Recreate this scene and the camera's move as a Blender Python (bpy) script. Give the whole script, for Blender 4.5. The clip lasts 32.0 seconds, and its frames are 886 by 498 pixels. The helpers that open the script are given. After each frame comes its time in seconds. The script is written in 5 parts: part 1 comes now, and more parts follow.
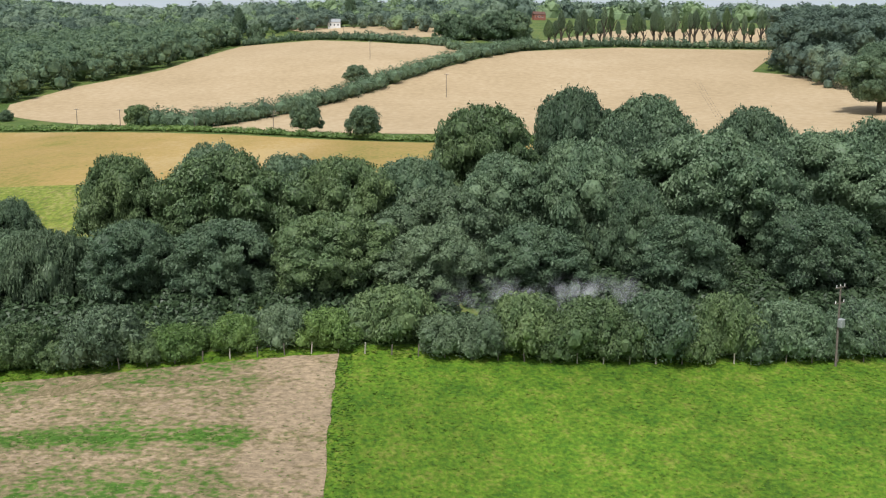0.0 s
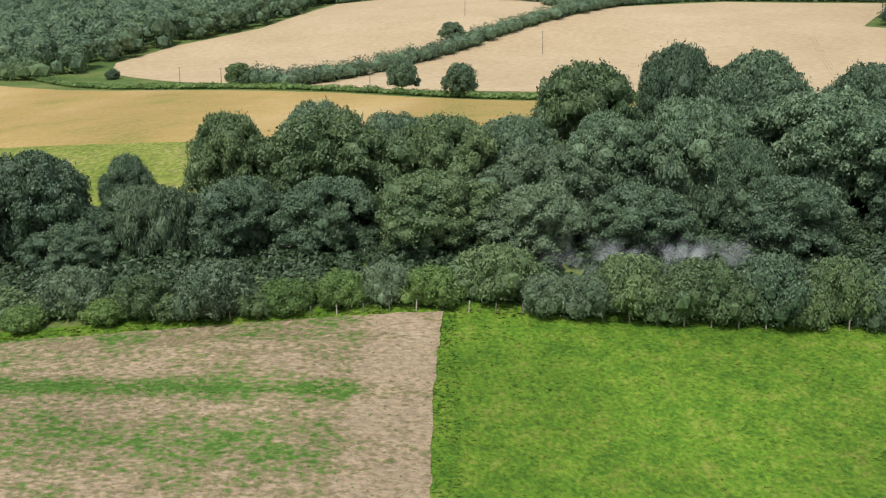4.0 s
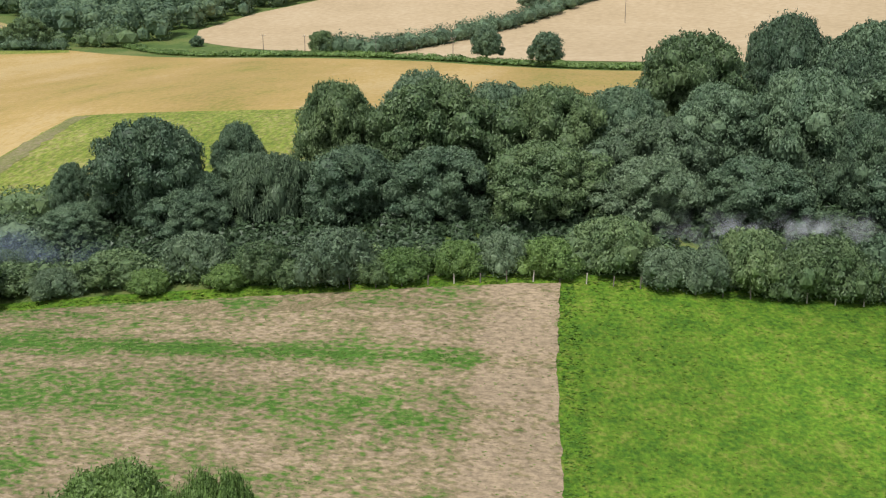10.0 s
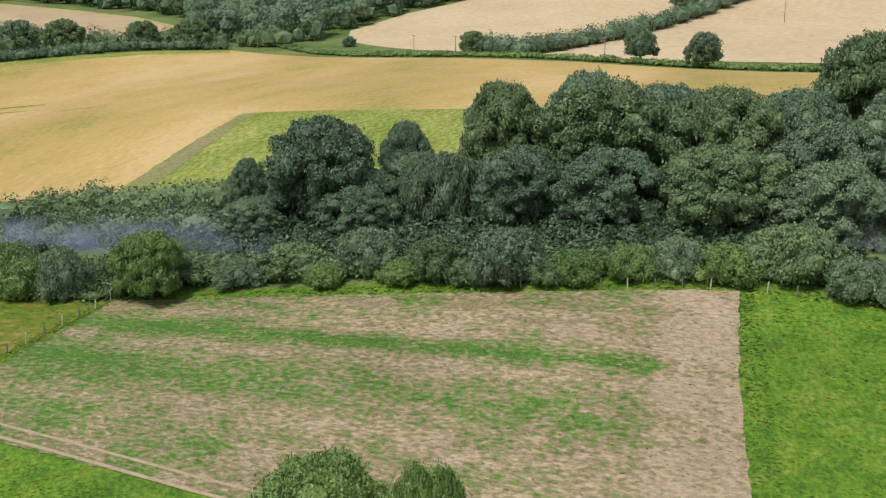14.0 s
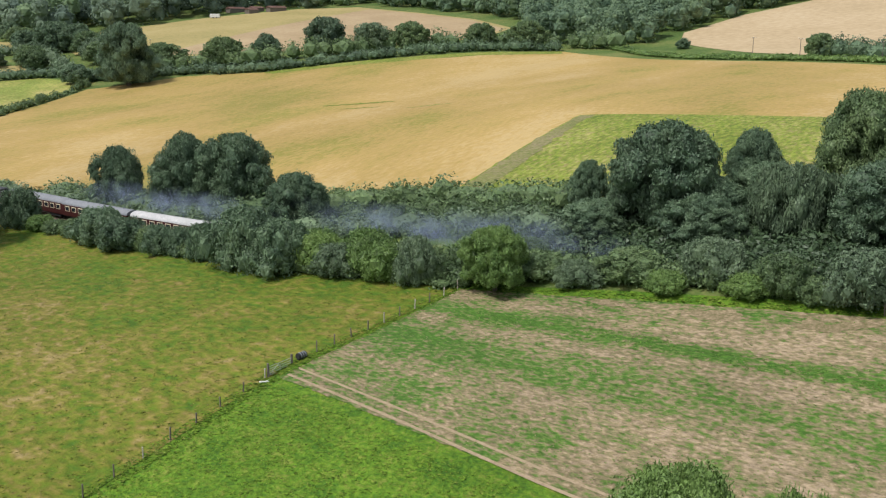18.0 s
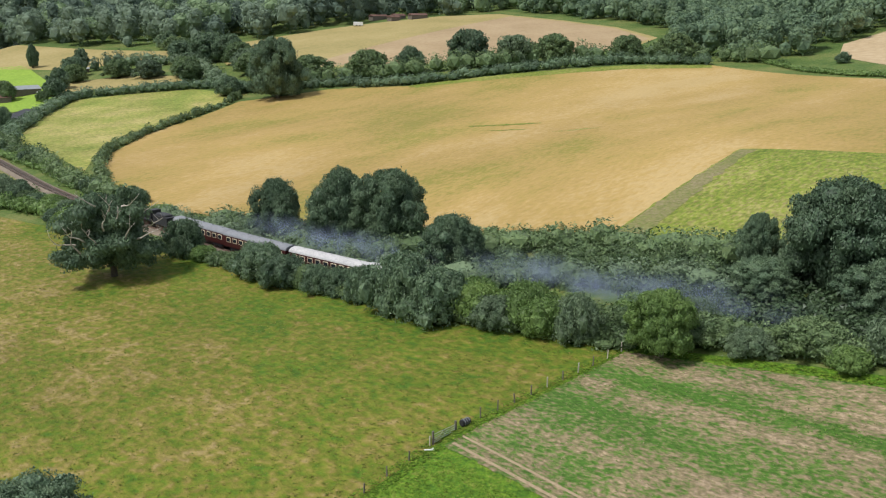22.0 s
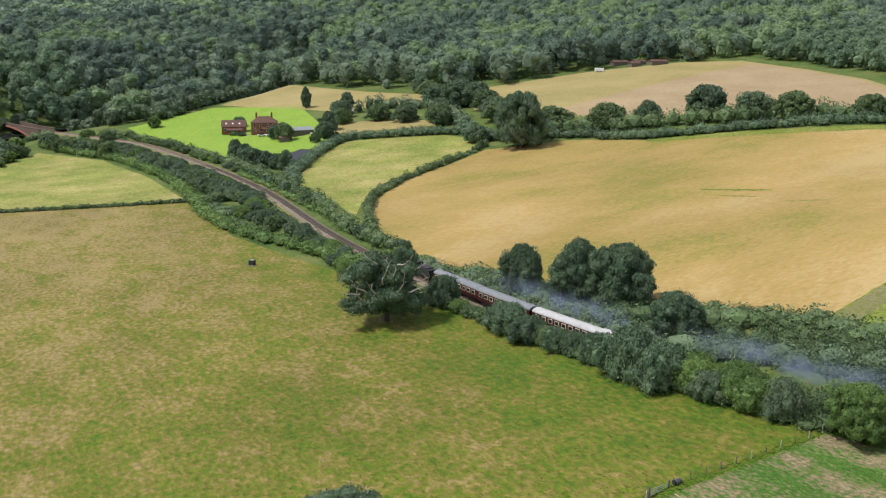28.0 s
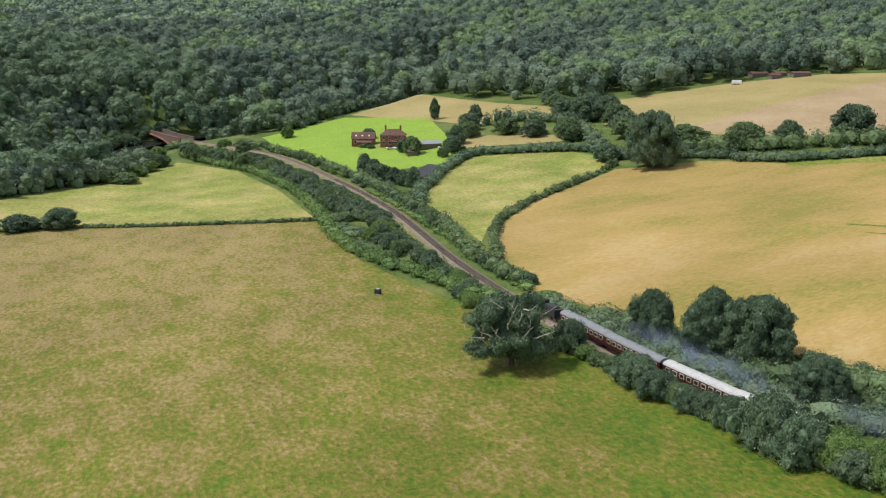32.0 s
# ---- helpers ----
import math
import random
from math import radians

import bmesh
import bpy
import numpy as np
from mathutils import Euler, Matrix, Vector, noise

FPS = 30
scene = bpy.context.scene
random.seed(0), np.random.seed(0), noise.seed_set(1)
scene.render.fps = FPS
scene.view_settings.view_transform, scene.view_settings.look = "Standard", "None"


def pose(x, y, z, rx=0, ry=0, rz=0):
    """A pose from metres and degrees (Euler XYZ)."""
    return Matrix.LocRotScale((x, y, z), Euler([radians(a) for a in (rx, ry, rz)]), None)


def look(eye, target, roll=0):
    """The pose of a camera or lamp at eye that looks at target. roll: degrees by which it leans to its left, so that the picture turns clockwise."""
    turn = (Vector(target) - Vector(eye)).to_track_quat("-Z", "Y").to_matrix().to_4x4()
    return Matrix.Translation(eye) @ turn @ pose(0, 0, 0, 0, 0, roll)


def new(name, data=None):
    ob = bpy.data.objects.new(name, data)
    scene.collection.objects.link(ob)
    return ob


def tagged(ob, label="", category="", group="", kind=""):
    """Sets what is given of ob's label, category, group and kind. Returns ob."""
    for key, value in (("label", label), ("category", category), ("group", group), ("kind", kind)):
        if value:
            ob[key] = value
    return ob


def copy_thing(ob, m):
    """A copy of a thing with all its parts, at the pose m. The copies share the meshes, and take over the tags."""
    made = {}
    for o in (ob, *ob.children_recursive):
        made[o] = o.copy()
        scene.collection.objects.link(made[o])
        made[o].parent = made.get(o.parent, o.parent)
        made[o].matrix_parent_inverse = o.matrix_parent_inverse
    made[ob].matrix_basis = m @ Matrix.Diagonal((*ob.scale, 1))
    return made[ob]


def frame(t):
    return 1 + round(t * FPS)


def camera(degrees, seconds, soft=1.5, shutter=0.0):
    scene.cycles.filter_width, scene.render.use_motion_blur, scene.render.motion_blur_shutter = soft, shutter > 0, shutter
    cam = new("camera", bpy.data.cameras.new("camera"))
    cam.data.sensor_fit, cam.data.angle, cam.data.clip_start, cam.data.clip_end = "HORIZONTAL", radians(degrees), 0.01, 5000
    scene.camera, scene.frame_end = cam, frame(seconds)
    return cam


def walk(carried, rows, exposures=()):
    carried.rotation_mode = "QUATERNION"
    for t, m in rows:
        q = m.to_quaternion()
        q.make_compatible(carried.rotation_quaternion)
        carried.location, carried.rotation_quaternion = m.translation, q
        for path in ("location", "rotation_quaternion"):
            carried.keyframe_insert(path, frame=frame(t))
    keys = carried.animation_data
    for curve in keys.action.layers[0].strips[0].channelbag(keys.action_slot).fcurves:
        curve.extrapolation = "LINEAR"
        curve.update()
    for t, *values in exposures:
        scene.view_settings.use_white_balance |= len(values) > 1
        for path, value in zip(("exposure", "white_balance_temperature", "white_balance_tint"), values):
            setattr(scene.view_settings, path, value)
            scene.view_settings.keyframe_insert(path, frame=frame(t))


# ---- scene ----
EXPOSURE = 0.42
cam = camera(50.03, 32.0, soft=1.2)
PATH = [
    (0, (-0.95, 3.19, 28.34), (0.30, 52.58, 20.65), 0.06),
    (0.5, (-1.30, 3.18, 28.32), (-0.97, 52.60, 20.71), 0.13),
    (1, (-1.44, 3.13, 28.34), (-1.91, 52.62, 21.24), 0.05),
    (1.5, (-1.74, 3.20, 28.31), (-2.83, 52.71, 21.38), 0.05),
    (2, (-1.96, 3.26, 28.35), (-3.59, 52.66, 20.80), 0.10),
    (2.5, (-2.26, 3.13, 28.38), (-4.34, 52.50, 20.72), 0.08),
    (3, (-2.55, 3.13, 28.34), (-5.05, 52.47, 20.60), 0.11),
    (3.5, (-2.61, 3.44, 28.30), (-5.60, 52.59, 19.60), -0.08),
    (5.5, (-3.98, 3.03, 28.45), (-8.47, 51.49, 17.01), 0.18),
    (6, (-4.42, 2.86, 28.46), (-9.37, 51.28, 17.02), 0.13),
    (6.5, (-4.98, 2.78, 28.45), (-10.36, 51.16, 17.02), 0.16),
    (7, (-5.60, 2.79, 28.48), (-11.31, 51.12, 17.04), 0.13),
    (7.5, (-6.21, 2.69, 28.48), (-12.18, 51.00, 17.05), 0.13),
    (8, (-6.86, 2.65, 28.52), (-13.09, 50.92, 17.10), 0.13),
    (8.5, (-7.48, 2.57, 28.52), (-13.91, 50.82, 17.11), 0.08),
    (9, (-8.08, 2.48, 28.61), (-14.64, 50.71, 17.19), 0.08),
    (9.5, (-8.64, 2.43, 28.60), (-15.24, 50.66, 17.18), 0.07),
    (10, (-9.11, 2.44, 28.56), (-15.71, 50.67, 17.15), 0.07),
    (10.5, (-9.58, 2.37, 28.57), (-16.18, 50.60, 17.16), 0.05),
    (11, (-10.02, 2.31, 28.53), (-16.63, 50.54, 17.14), 0.02),
    (11.5, (-10.45, 2.20, 28.56), (-17.09, 50.43, 17.16), 0.01),
    (12, (-10.98, 2.14, 28.57), (-17.78, 50.35, 17.17), -0.00),
    (12.5, (-11.60, 1.98, 28.59), (-18.78, 50.12, 17.17), -0.02),
    (13, (-12.27, 1.93, 28.58), (-20.72, 49.87, 17.16), 0.03),
    (13.5, (-13.02, 1.82, 28.56), (-23.77, 49.30, 17.15), -0.01),
    (14, (-13.80, 1.59, 28.57), (-27.13, 48.41, 17.17), -0.04),
    (14.5, (-14.50, 1.16, 28.59), (-30.33, 47.20, 17.19), -0.11),
    (15, (-15.28, 1.05, 28.63), (-33.47, 46.20, 17.21), -0.00),
    (15.5, (-15.86, 0.72, 28.65), (-36.34, 44.88, 17.24), -0.05),
    (17.5, (-17.33, -0.45, 28.59), (-44.55, 39.92, 17.25), -0.08),
    (18, (-17.59, -0.70, 28.93), (-45.31, 39.34, 17.59), -0.07),
    (18.5, (-17.82, -0.82, 29.62), (-45.88, 38.98, 18.29), -0.07),
    (19, (-18.13, -1.05, 30.46), (-46.51, 38.54, 19.16), -0.08),
    (19.5, (-18.50, -1.43, 31.52), (-47.38, 37.79, 20.21), -0.05),
    (20, (-19.05, -1.90, 32.51), (-48.72, 36.73, 21.21), -0.11),
    (20.5, (-19.86, -2.03, 33.46), (-50.42, 35.88, 22.12), -0.24),
    (21, (-21.70, -1.06, 34.32), (-53.06, 36.17, 22.87), -0.25),
    (21.5, (-23.96, 0.19, 35.17), (-56.04, 36.75, 23.57), -0.19),
    (22, (-23.69, -0.56, 36.25), (-56.58, 35.29, 24.70), -0.24),
    (22.5, (-21.06, -4.44, 37.70), (-54.65, 30.85, 26.44), -0.29),
    (23, (-17.96, -7.49, 38.99), (-52.36, 27.10, 28.02), -0.40),
    (23.5, (-14.42, -11.38, 40.18), (-49.54, 22.58, 29.55), -0.23),
    (24, (-9.09, -16.50, 41.84), (-44.94, 16.79, 31.52), -0.10),
    (24.5, (-9.20, -16.57, 42.90), (-45.57, 16.15, 32.58), -0.05),
    (25, (-9.26, -16.75, 43.90), (-46.12, 15.42, 33.57), -0.05),
    (25.5, (-9.59, -16.46, 44.76), (-47.20, 14.85, 34.46), 0.11),
    (26, (-9.59, -16.48, 45.79), (-48.37, 13.35, 35.47), 0.18),
    (26.5, (-9.60, -16.25, 46.79), (-49.67, 11.82, 36.47), 0.16),
    (28.5, (-6.67, -18.86, 51.42), (-47.54, 8.01, 41.04), 0.10),
    (29, (-6.77, -18.97, 52.54), (-47.91, 7.48, 42.15), 0.09),
    (29.5, (-7.52, -18.72, 53.38), (-49.15, 6.94, 42.97), 0.16),
    (30, (-8.21, -18.29, 54.34), (-50.51, 6.25, 43.91), 0.17),
    (30.5, (-8.83, -18.05, 55.56), (-51.81, 5.26, 45.10), 0.14),
    (31, (-9.58, -17.55, 56.56), (-53.01, 4.89, 46.08), 0.11),
    (31.5, (-10.49, -17.21, 57.68), (-54.18, 4.72, 47.18), 0.12),
    (32, (-12.15, -16.28, 58.85), (-56.10, 5.12, 48.33), 0.10),
]
walk(cam, [(t, look(eye, target, roll)) for t, eye, target, roll in PATH], [(0, EXPOSURE), (15, EXPOSURE), (23, EXPOSURE - 0.06), (32, EXPOSURE - 0.06)])

# ---- sky and sun ----
world = bpy.data.worlds.new("sky")
scene.world = world
world.use_nodes = True
wn = world.node_tree.nodes
sky = wn.new("ShaderNodeTexSky")
sky.sky_type = "NISHITA"
sky.sun_disc = False
sky.sun_elevation, sky.sun_rotation = radians(52), radians(205)
sky.air_density, sky.dust_density, sky.ozone_density = 1.0, 2.5, 1.5
wn["Background"].inputs["Strength"].default_value = 0.115
wl = world.node_tree.links
sky_at, cloud, cover, veil_mix = wn.new("ShaderNodeTexCoord"), wn.new("ShaderNodeTexNoise"), wn.new("ShaderNodeMapRange"), wn.new("ShaderNodeMixRGB")
sky_map = wn.new("ShaderNodeMapping")
sky_map.inputs["Scale"].default_value = (1.0, 1.0, 5.0)
cloud.inputs["Scale"].default_value, cloud.inputs["Detail"].default_value = 2.5, 8.0
cover.inputs["From Min"].default_value, cover.inputs["From Max"].default_value = 0.38, 0.6
cover.inputs["To Min"].default_value, cover.inputs["To Max"].default_value = 0.45, 0.9
veil_mix.inputs["Color2"].default_value = (4.1, 4.35, 4.75, 1)
wl.new(sky_at.outputs["Generated"], sky_map.inputs["Vector"])
wl.new(sky_map.outputs["Vector"], cloud.inputs["Vector"])
wl.new(cloud.outputs["Fac"], cover.inputs["Value"])
wl.new(cover.outputs[0], veil_mix.inputs["Fac"])
wl.new(sky.outputs["Color"], veil_mix.inputs["Color1"])
wl.new(veil_mix.outputs["Color"], wn["Background"].inputs["Color"])
sun = new("sun", bpy.data.lights.new("sun", "SUN"))
sun.data.energy, sun.data.angle, sun.data.color = 2.9, radians(6), (1.0, 0.98, 0.955)
sun.matrix_world = look((-60, -140, 250), (0, 0, 0))


# ---- materials ----
def material(name, colours, scale=1.0, fine=12.0, rough=0.9, bump=0.3, spread=(0.35, 0.65), islands=0.0, things=0.0,
             space="Object", translucent=0.0, metal=0.0, bump_m=0.1, stretch=(1, 1, 1), grain=0.55, gloss=0.25, mottle=None, patch=None):
    """Two scales of noise between colours, with relief; islands and things vary the value piece by piece."""
    m = bpy.data.materials.new(name)
    m.use_nodes = True
    nt = m.node_tree
    n, l = nt.nodes, nt.links
    bsdf = n["Principled BSDF"]
    bsdf.inputs["Roughness"].default_value = rough
    bsdf.inputs["Metallic"].default_value = metal
    bsdf.inputs["Specular IOR Level"].default_value = gloss
    tc = n.new("ShaderNodeTexCoord")
    mp = n.new("ShaderNodeMapping")
    mp.inputs["Scale"].default_value = stretch
    l.new(tc.outputs[space], mp.inputs["Vector"])
    big, small = n.new("ShaderNodeTexNoise"), n.new("ShaderNodeTexNoise")
    big.inputs["Scale"].default_value, big.inputs["Detail"].default_value = scale, 8.0
    big.inputs["Roughness"].default_value = 0.62
    small.inputs["Scale"].default_value, small.inputs["Detail"].default_value = fine, 4.0
    for q in (big, small):
        l.new(mp.outputs["Vector"], q.inputs["Vector"])
    mix = n.new("ShaderNodeMath")
    mix.operation = "MULTIPLY_ADD"
    mix.inputs[1].default_value, mix.inputs[2].default_value = grain, 0.0
    l.new(small.outputs["Fac"], mix.inputs[0])
    add = n.new("ShaderNodeMath")
    add.operation = "MULTIPLY_ADD"
    add.inputs[1].default_value = 1 - grain
    l.new(big.outputs["Fac"], add.inputs[0])
    l.new(mix.outputs[0], add.inputs[2])
    ramp = n.new("ShaderNodeValToRGB")
    e = ramp.color_ramp.elements
    for k, c in enumerate(colours):
        where = spread[0] + (spread[1] - spread[0]) * k / max(1, len(colours) - 1)
        q = e[k] if k < 2 else e.new(where)
        q.position, q.color = where, (*c, 1)
    l.new(add.outputs[0], ramp.inputs["Fac"])
    out = ramp.outputs["Color"]
    for spec in (mottle, patch):
        if spec:
            speck, span, tone = n.new("ShaderNodeTexNoise"), n.new("ShaderNodeMapRange"), n.new("ShaderNodeMixRGB")
            speck.inputs["Scale"].default_value, speck.inputs["Detail"].default_value, speck.inputs["Roughness"].default_value = spec[0], 3.0, 0.6
            span.inputs["From Min"].default_value, span.inputs["From Max"].default_value = 0.34, 0.66
            span.inputs["To Min"].default_value, span.inputs["To Max"].default_value = 1 - spec[1], 1 + spec[1]
            tone.blend_type, tone.inputs["Fac"].default_value = "MULTIPLY", 1.0
            l.new(mp.outputs["Vector"], speck.inputs["Vector"])
            l.new(speck.outputs["Fac"], span.inputs["Value"])
            l.new(out, tone.inputs["Color1"])
            l.new(span.outputs[0], tone.inputs["Color2"])
            out = tone.outputs["Color"]
    if islands or things:
        hsv = n.new("ShaderNodeHueSaturation")
        value = n.new("ShaderNodeMath")
        value.operation = "MULTIPLY_ADD"
        value.inputs[1].default_value, value.inputs[2].default_value = islands, 1 - islands / 2 - things / 2
        geo = n.new("ShaderNodeNewGeometry")
        l.new(geo.outputs["Random Per Island"], value.inputs[0])
        more = n.new("ShaderNodeMath")
        more.operation = "MULTIPLY_ADD"
        more.inputs[1].default_value = things
        info = n.new("ShaderNodeObjectInfo")
        l.new(info.outputs["Random"], more.inputs[0])
        l.new(value.outputs[0], more.inputs[2])
        l.new(more.outputs[0], hsv.inputs["Value"])
        l.new(out, hsv.inputs["Color"])
        if things:
            hue = n.new("ShaderNodeMath")
            hue.operation = "MULTIPLY_ADD"
            hue.inputs[1].default_value, hue.inputs[2].default_value = -0.016, 0.505
            l.new(info.outputs["Random"], hue.inputs[0])
            l.new(hue.outputs[0], hsv.inputs["Hue"])
        out = hsv.outputs["Color"]
    l.new(out, bsdf.inputs["Base Color"])
    if bump:
        bp = n.new("ShaderNodeBump")
        bp.inputs["Strength"].default_value, bp.inputs["Distance"].default_value = bump, bump_m
        l.new(small.outputs["Fac"], bp.inputs["Height"])
        l.new(bp.outputs["Normal"], bsdf.inputs["Normal"])
    if translucent:
        tr, sh = n.new("ShaderNodeBsdfTranslucent"), n.new("ShaderNodeMixShader")
        sh.inputs["Fac"].default_value = translucent
        l.new(out, tr.inputs["Color"])
        l.new(bsdf.outputs[0], sh.inputs[1])
        l.new(tr.outputs[0], sh.inputs[2])
        l.new(sh.outputs[0], n["Material Output"].inputs["Surface"])
    return m


GRASS = material("meadow_grass", [(0.046, 0.113, 0.008), (0.074, 0.155, 0.010), (0.102, 0.181, 0.013), (0.151, 0.193, 0.029)], 0.35, 2.2, bump=1.0, bump_m=0.3, spread=(0.39, 0.61), grain=0.45, mottle=(1.8, 0.24), patch=(0.06, 0.12))
SOWN = material("sown_green_crop", [(0.101, 0.154, 0.018), (0.163, 0.198, 0.028), (0.246, 0.216, 0.079)], 0.05, 1.4, bump=0.8, bump_m=0.3, spread=(0.37, 0.63), stretch=(1, 0.5, 1), mottle=(1.2, 0.3), patch=(0.05, 0.12))
MEADOW = material("pale_meadow", [(0.158, 0.200, 0.036), (0.246, 0.250, 0.061), (0.348, 0.298, 0.113)], 0.04, 0.9, bump=0.8, bump_m=0.3, spread=(0.40, 0.60), grain=0.35, mottle=(0.8, 0.22), patch=(0.03, 0.12))
LAWN = material("mown_lawn", [(0.172, 0.287, 0.032), (0.241, 0.345, 0.046)], 0.06, 0.8, mottle=(0.7, 0.12))
PASTURE = material("rough_pasture", [(0.058, 0.117, 0.009), (0.091, 0.132, 0.010), (0.128, 0.139, 0.017), (0.182, 0.152, 0.036), (0.248, 0.190, 0.074)], 0.12, 0.9, bump=1.0, bump_m=0.5, spread=(0.365, 0.645), stretch=(0.75, 1, 1), grain=0.5, mottle=(1.3, 0.18), patch=(0.035, 0.10))
STUBBLE = material("cut_stubble", [(0.054, 0.124, 0.016), (0.096, 0.149, 0.032), (0.168, 0.152, 0.074), (0.216, 0.169, 0.094), (0.285, 0.218, 0.140)], 0.3, 2.0, bump=1.0, bump_m=0.35, stretch=(0.6, 1, 1), spread=(0.42, 0.64), mottle=(2.4, 0.24), patch=(0.09, 0.10))
WHEAT = material("ripe_barley", [(0.213, 0.191, 0.041), (0.300, 0.219, 0.066), (0.348, 0.239, 0.082), (0.391, 0.283, 0.122)], 0.022, 1.0, bump=0.8, bump_m=0.35, spread=(0.395, 0.605), stretch=(1, 0.5, 1), grain=0.28, mottle=(1.1, 0.05), patch=(0.02, 0.08))
HAY = material("dry_hay", [(0.24, 0.205, 0.075), (0.31, 0.25, 0.10), (0.36, 0.29, 0.13)], 0.03, 0.6, bump=0.5, bump_m=0.3, grain=0.4)
WHEAT_FAR = material("ripe_wheat", [(0.34, 0.255, 0.145), (0.405, 0.305, 0.18), (0.455, 0.355, 0.225)], 0.02, 0.4, bump=0.5, bump_m=0.3)
WHEAT_TAN = material("tan_wheat", [(0.27, 0.195, 0.105), (0.33, 0.24, 0.135), (0.38, 0.29, 0.17)], 0.03, 0.5, bump=0.5, bump_m=0.3, grain=0.4)
EARTH = material("rough_ground", [(0.05, 0.095, 0.02), (0.09, 0.135, 0.03), (0.15, 0.165, 0.05)], 0.05, 0.9, bump=1.0, bump_m=0.4, spread=(0.40, 0.60), grain=0.4)
BANK = material("dry_grass_bank", [(0.10, 0.13, 0.03), (0.17, 0.165, 0.055), (0.26, 0.215, 0.105)], 0.12, 1.2, bump=0.8, spread=(0.4, 0.6), mottle=(0.9, 0.2))
BALLAST = material("track_ballast", [(0.12, 0.098, 0.076), (0.19, 0.155, 0.118), (0.27, 0.22, 0.16)], 0.3, 4.0)
RUST = material("rusty_steel", [(0.10, 0.06, 0.045), (0.2, 0.14, 0.11)], 2.0, 20.0, rough=0.5, metal=0.6)
TIMBER = material("weathered_timber", [(0.10, 0.085, 0.07), (0.22, 0.19, 0.16)], 2.0, 15.0)
PALE = material("bleached_wood", [(0.33, 0.29, 0.24), (0.55, 0.50, 0.43)], 2.0, 15.0)
BARK = material("tree_bark", [(0.05, 0.04, 0.03), (0.13, 0.11, 0.085)], 1.0, 8.0)
LEAF_DARK = material("dark_broad_leaves", [(0.077, 0.133, 0.076), (0.147, 0.216, 0.117)], 0.5, 3.0, rough=0.55, bump=0, islands=0.6, things=0.45, translucent=0.2, gloss=0.35)
LEAF_MID = material("green_leaves", [(0.086, 0.145, 0.064), (0.155, 0.221, 0.088)], 0.5, 3.0, rough=0.55, bump=0, islands=0.6, things=0.45, translucent=0.2, gloss=0.35)
LEAF_GREY = material("grey_green_leaves", [(0.098, 0.152, 0.085), (0.166, 0.230, 0.126)], 0.5, 3.0, rough=0.55, bump=0, islands=0.6, things=0.45, translucent=0.2, gloss=0.35)
LEAF_BRIGHT = material("bright_leaves", [(0.100, 0.180, 0.049), (0.175, 0.270, 0.074)], 0.5, 3.0, rough=0.55, bump=0, islands=0.6, things=0.45, translucent=0.2, gloss=0.35)
# undergrowth leaves, darkened to carry the shade beneath the trees
LEAF_SHADED = material("shaded_undergrowth_leaves", [(0.038, 0.070, 0.032), (0.072, 0.115, 0.050)], 0.5, 3.0, rough=0.5, bump=0, islands=0.6, translucent=0.2, gloss=0.4)
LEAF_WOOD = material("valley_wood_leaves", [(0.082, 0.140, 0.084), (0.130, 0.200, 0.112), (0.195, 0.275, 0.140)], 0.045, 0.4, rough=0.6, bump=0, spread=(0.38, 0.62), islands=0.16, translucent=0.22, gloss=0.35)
# far woods in three tones, with aerial haze mixed into the leaf colours
LEAF_HAZE = material("hazed_woodland_leaves", [(0.145, 0.205, 0.145), (0.215, 0.290, 0.185)], 0.05, 0.4, rough=0.65, bump=0, islands=0.16, translucent=0.25, gloss=0.35)
LEAF_HAZE_DARK = material("dark_hazed_leaves", [(0.085, 0.130, 0.100), (0.130, 0.190, 0.132)], 0.05, 0.4, rough=0.65, bump=0, islands=0.16, translucent=0.25, gloss=0.35)
LEAF_HAZE_PALE = material("pale_hazed_leaves", [(0.175, 0.260, 0.135), (0.250, 0.345, 0.165)], 0.05, 0.4, rough=0.65, bump=0, islands=0.16, translucent=0.25, gloss=0.35)
WATER = material("dark_river_water", [(0.02, 0.025, 0.02), (0.03, 0.035, 0.03)], 0.05, 0.8, rough=0.12, bump=0.2)
BRICK = material("red_brick", [(0.195, 0.078, 0.058), (0.338, 0.137, 0.098)], 0.5, 6.0)
IRON = material("rusty_brown_bridge_paint", [(0.12, 0.085, 0.072), (0.21, 0.145, 0.12)], 0.3, 3.0, rough=0.7)
TILE = material("brown_roof_tiles", [(0.09, 0.05, 0.04), (0.17, 0.10, 0.08)], 0.5, 5.0)
WHITE = material("white_paint", [(0.7, 0.7, 0.68), (0.82, 0.82, 0.8)], 0.5, 5.0, rough=0.5)
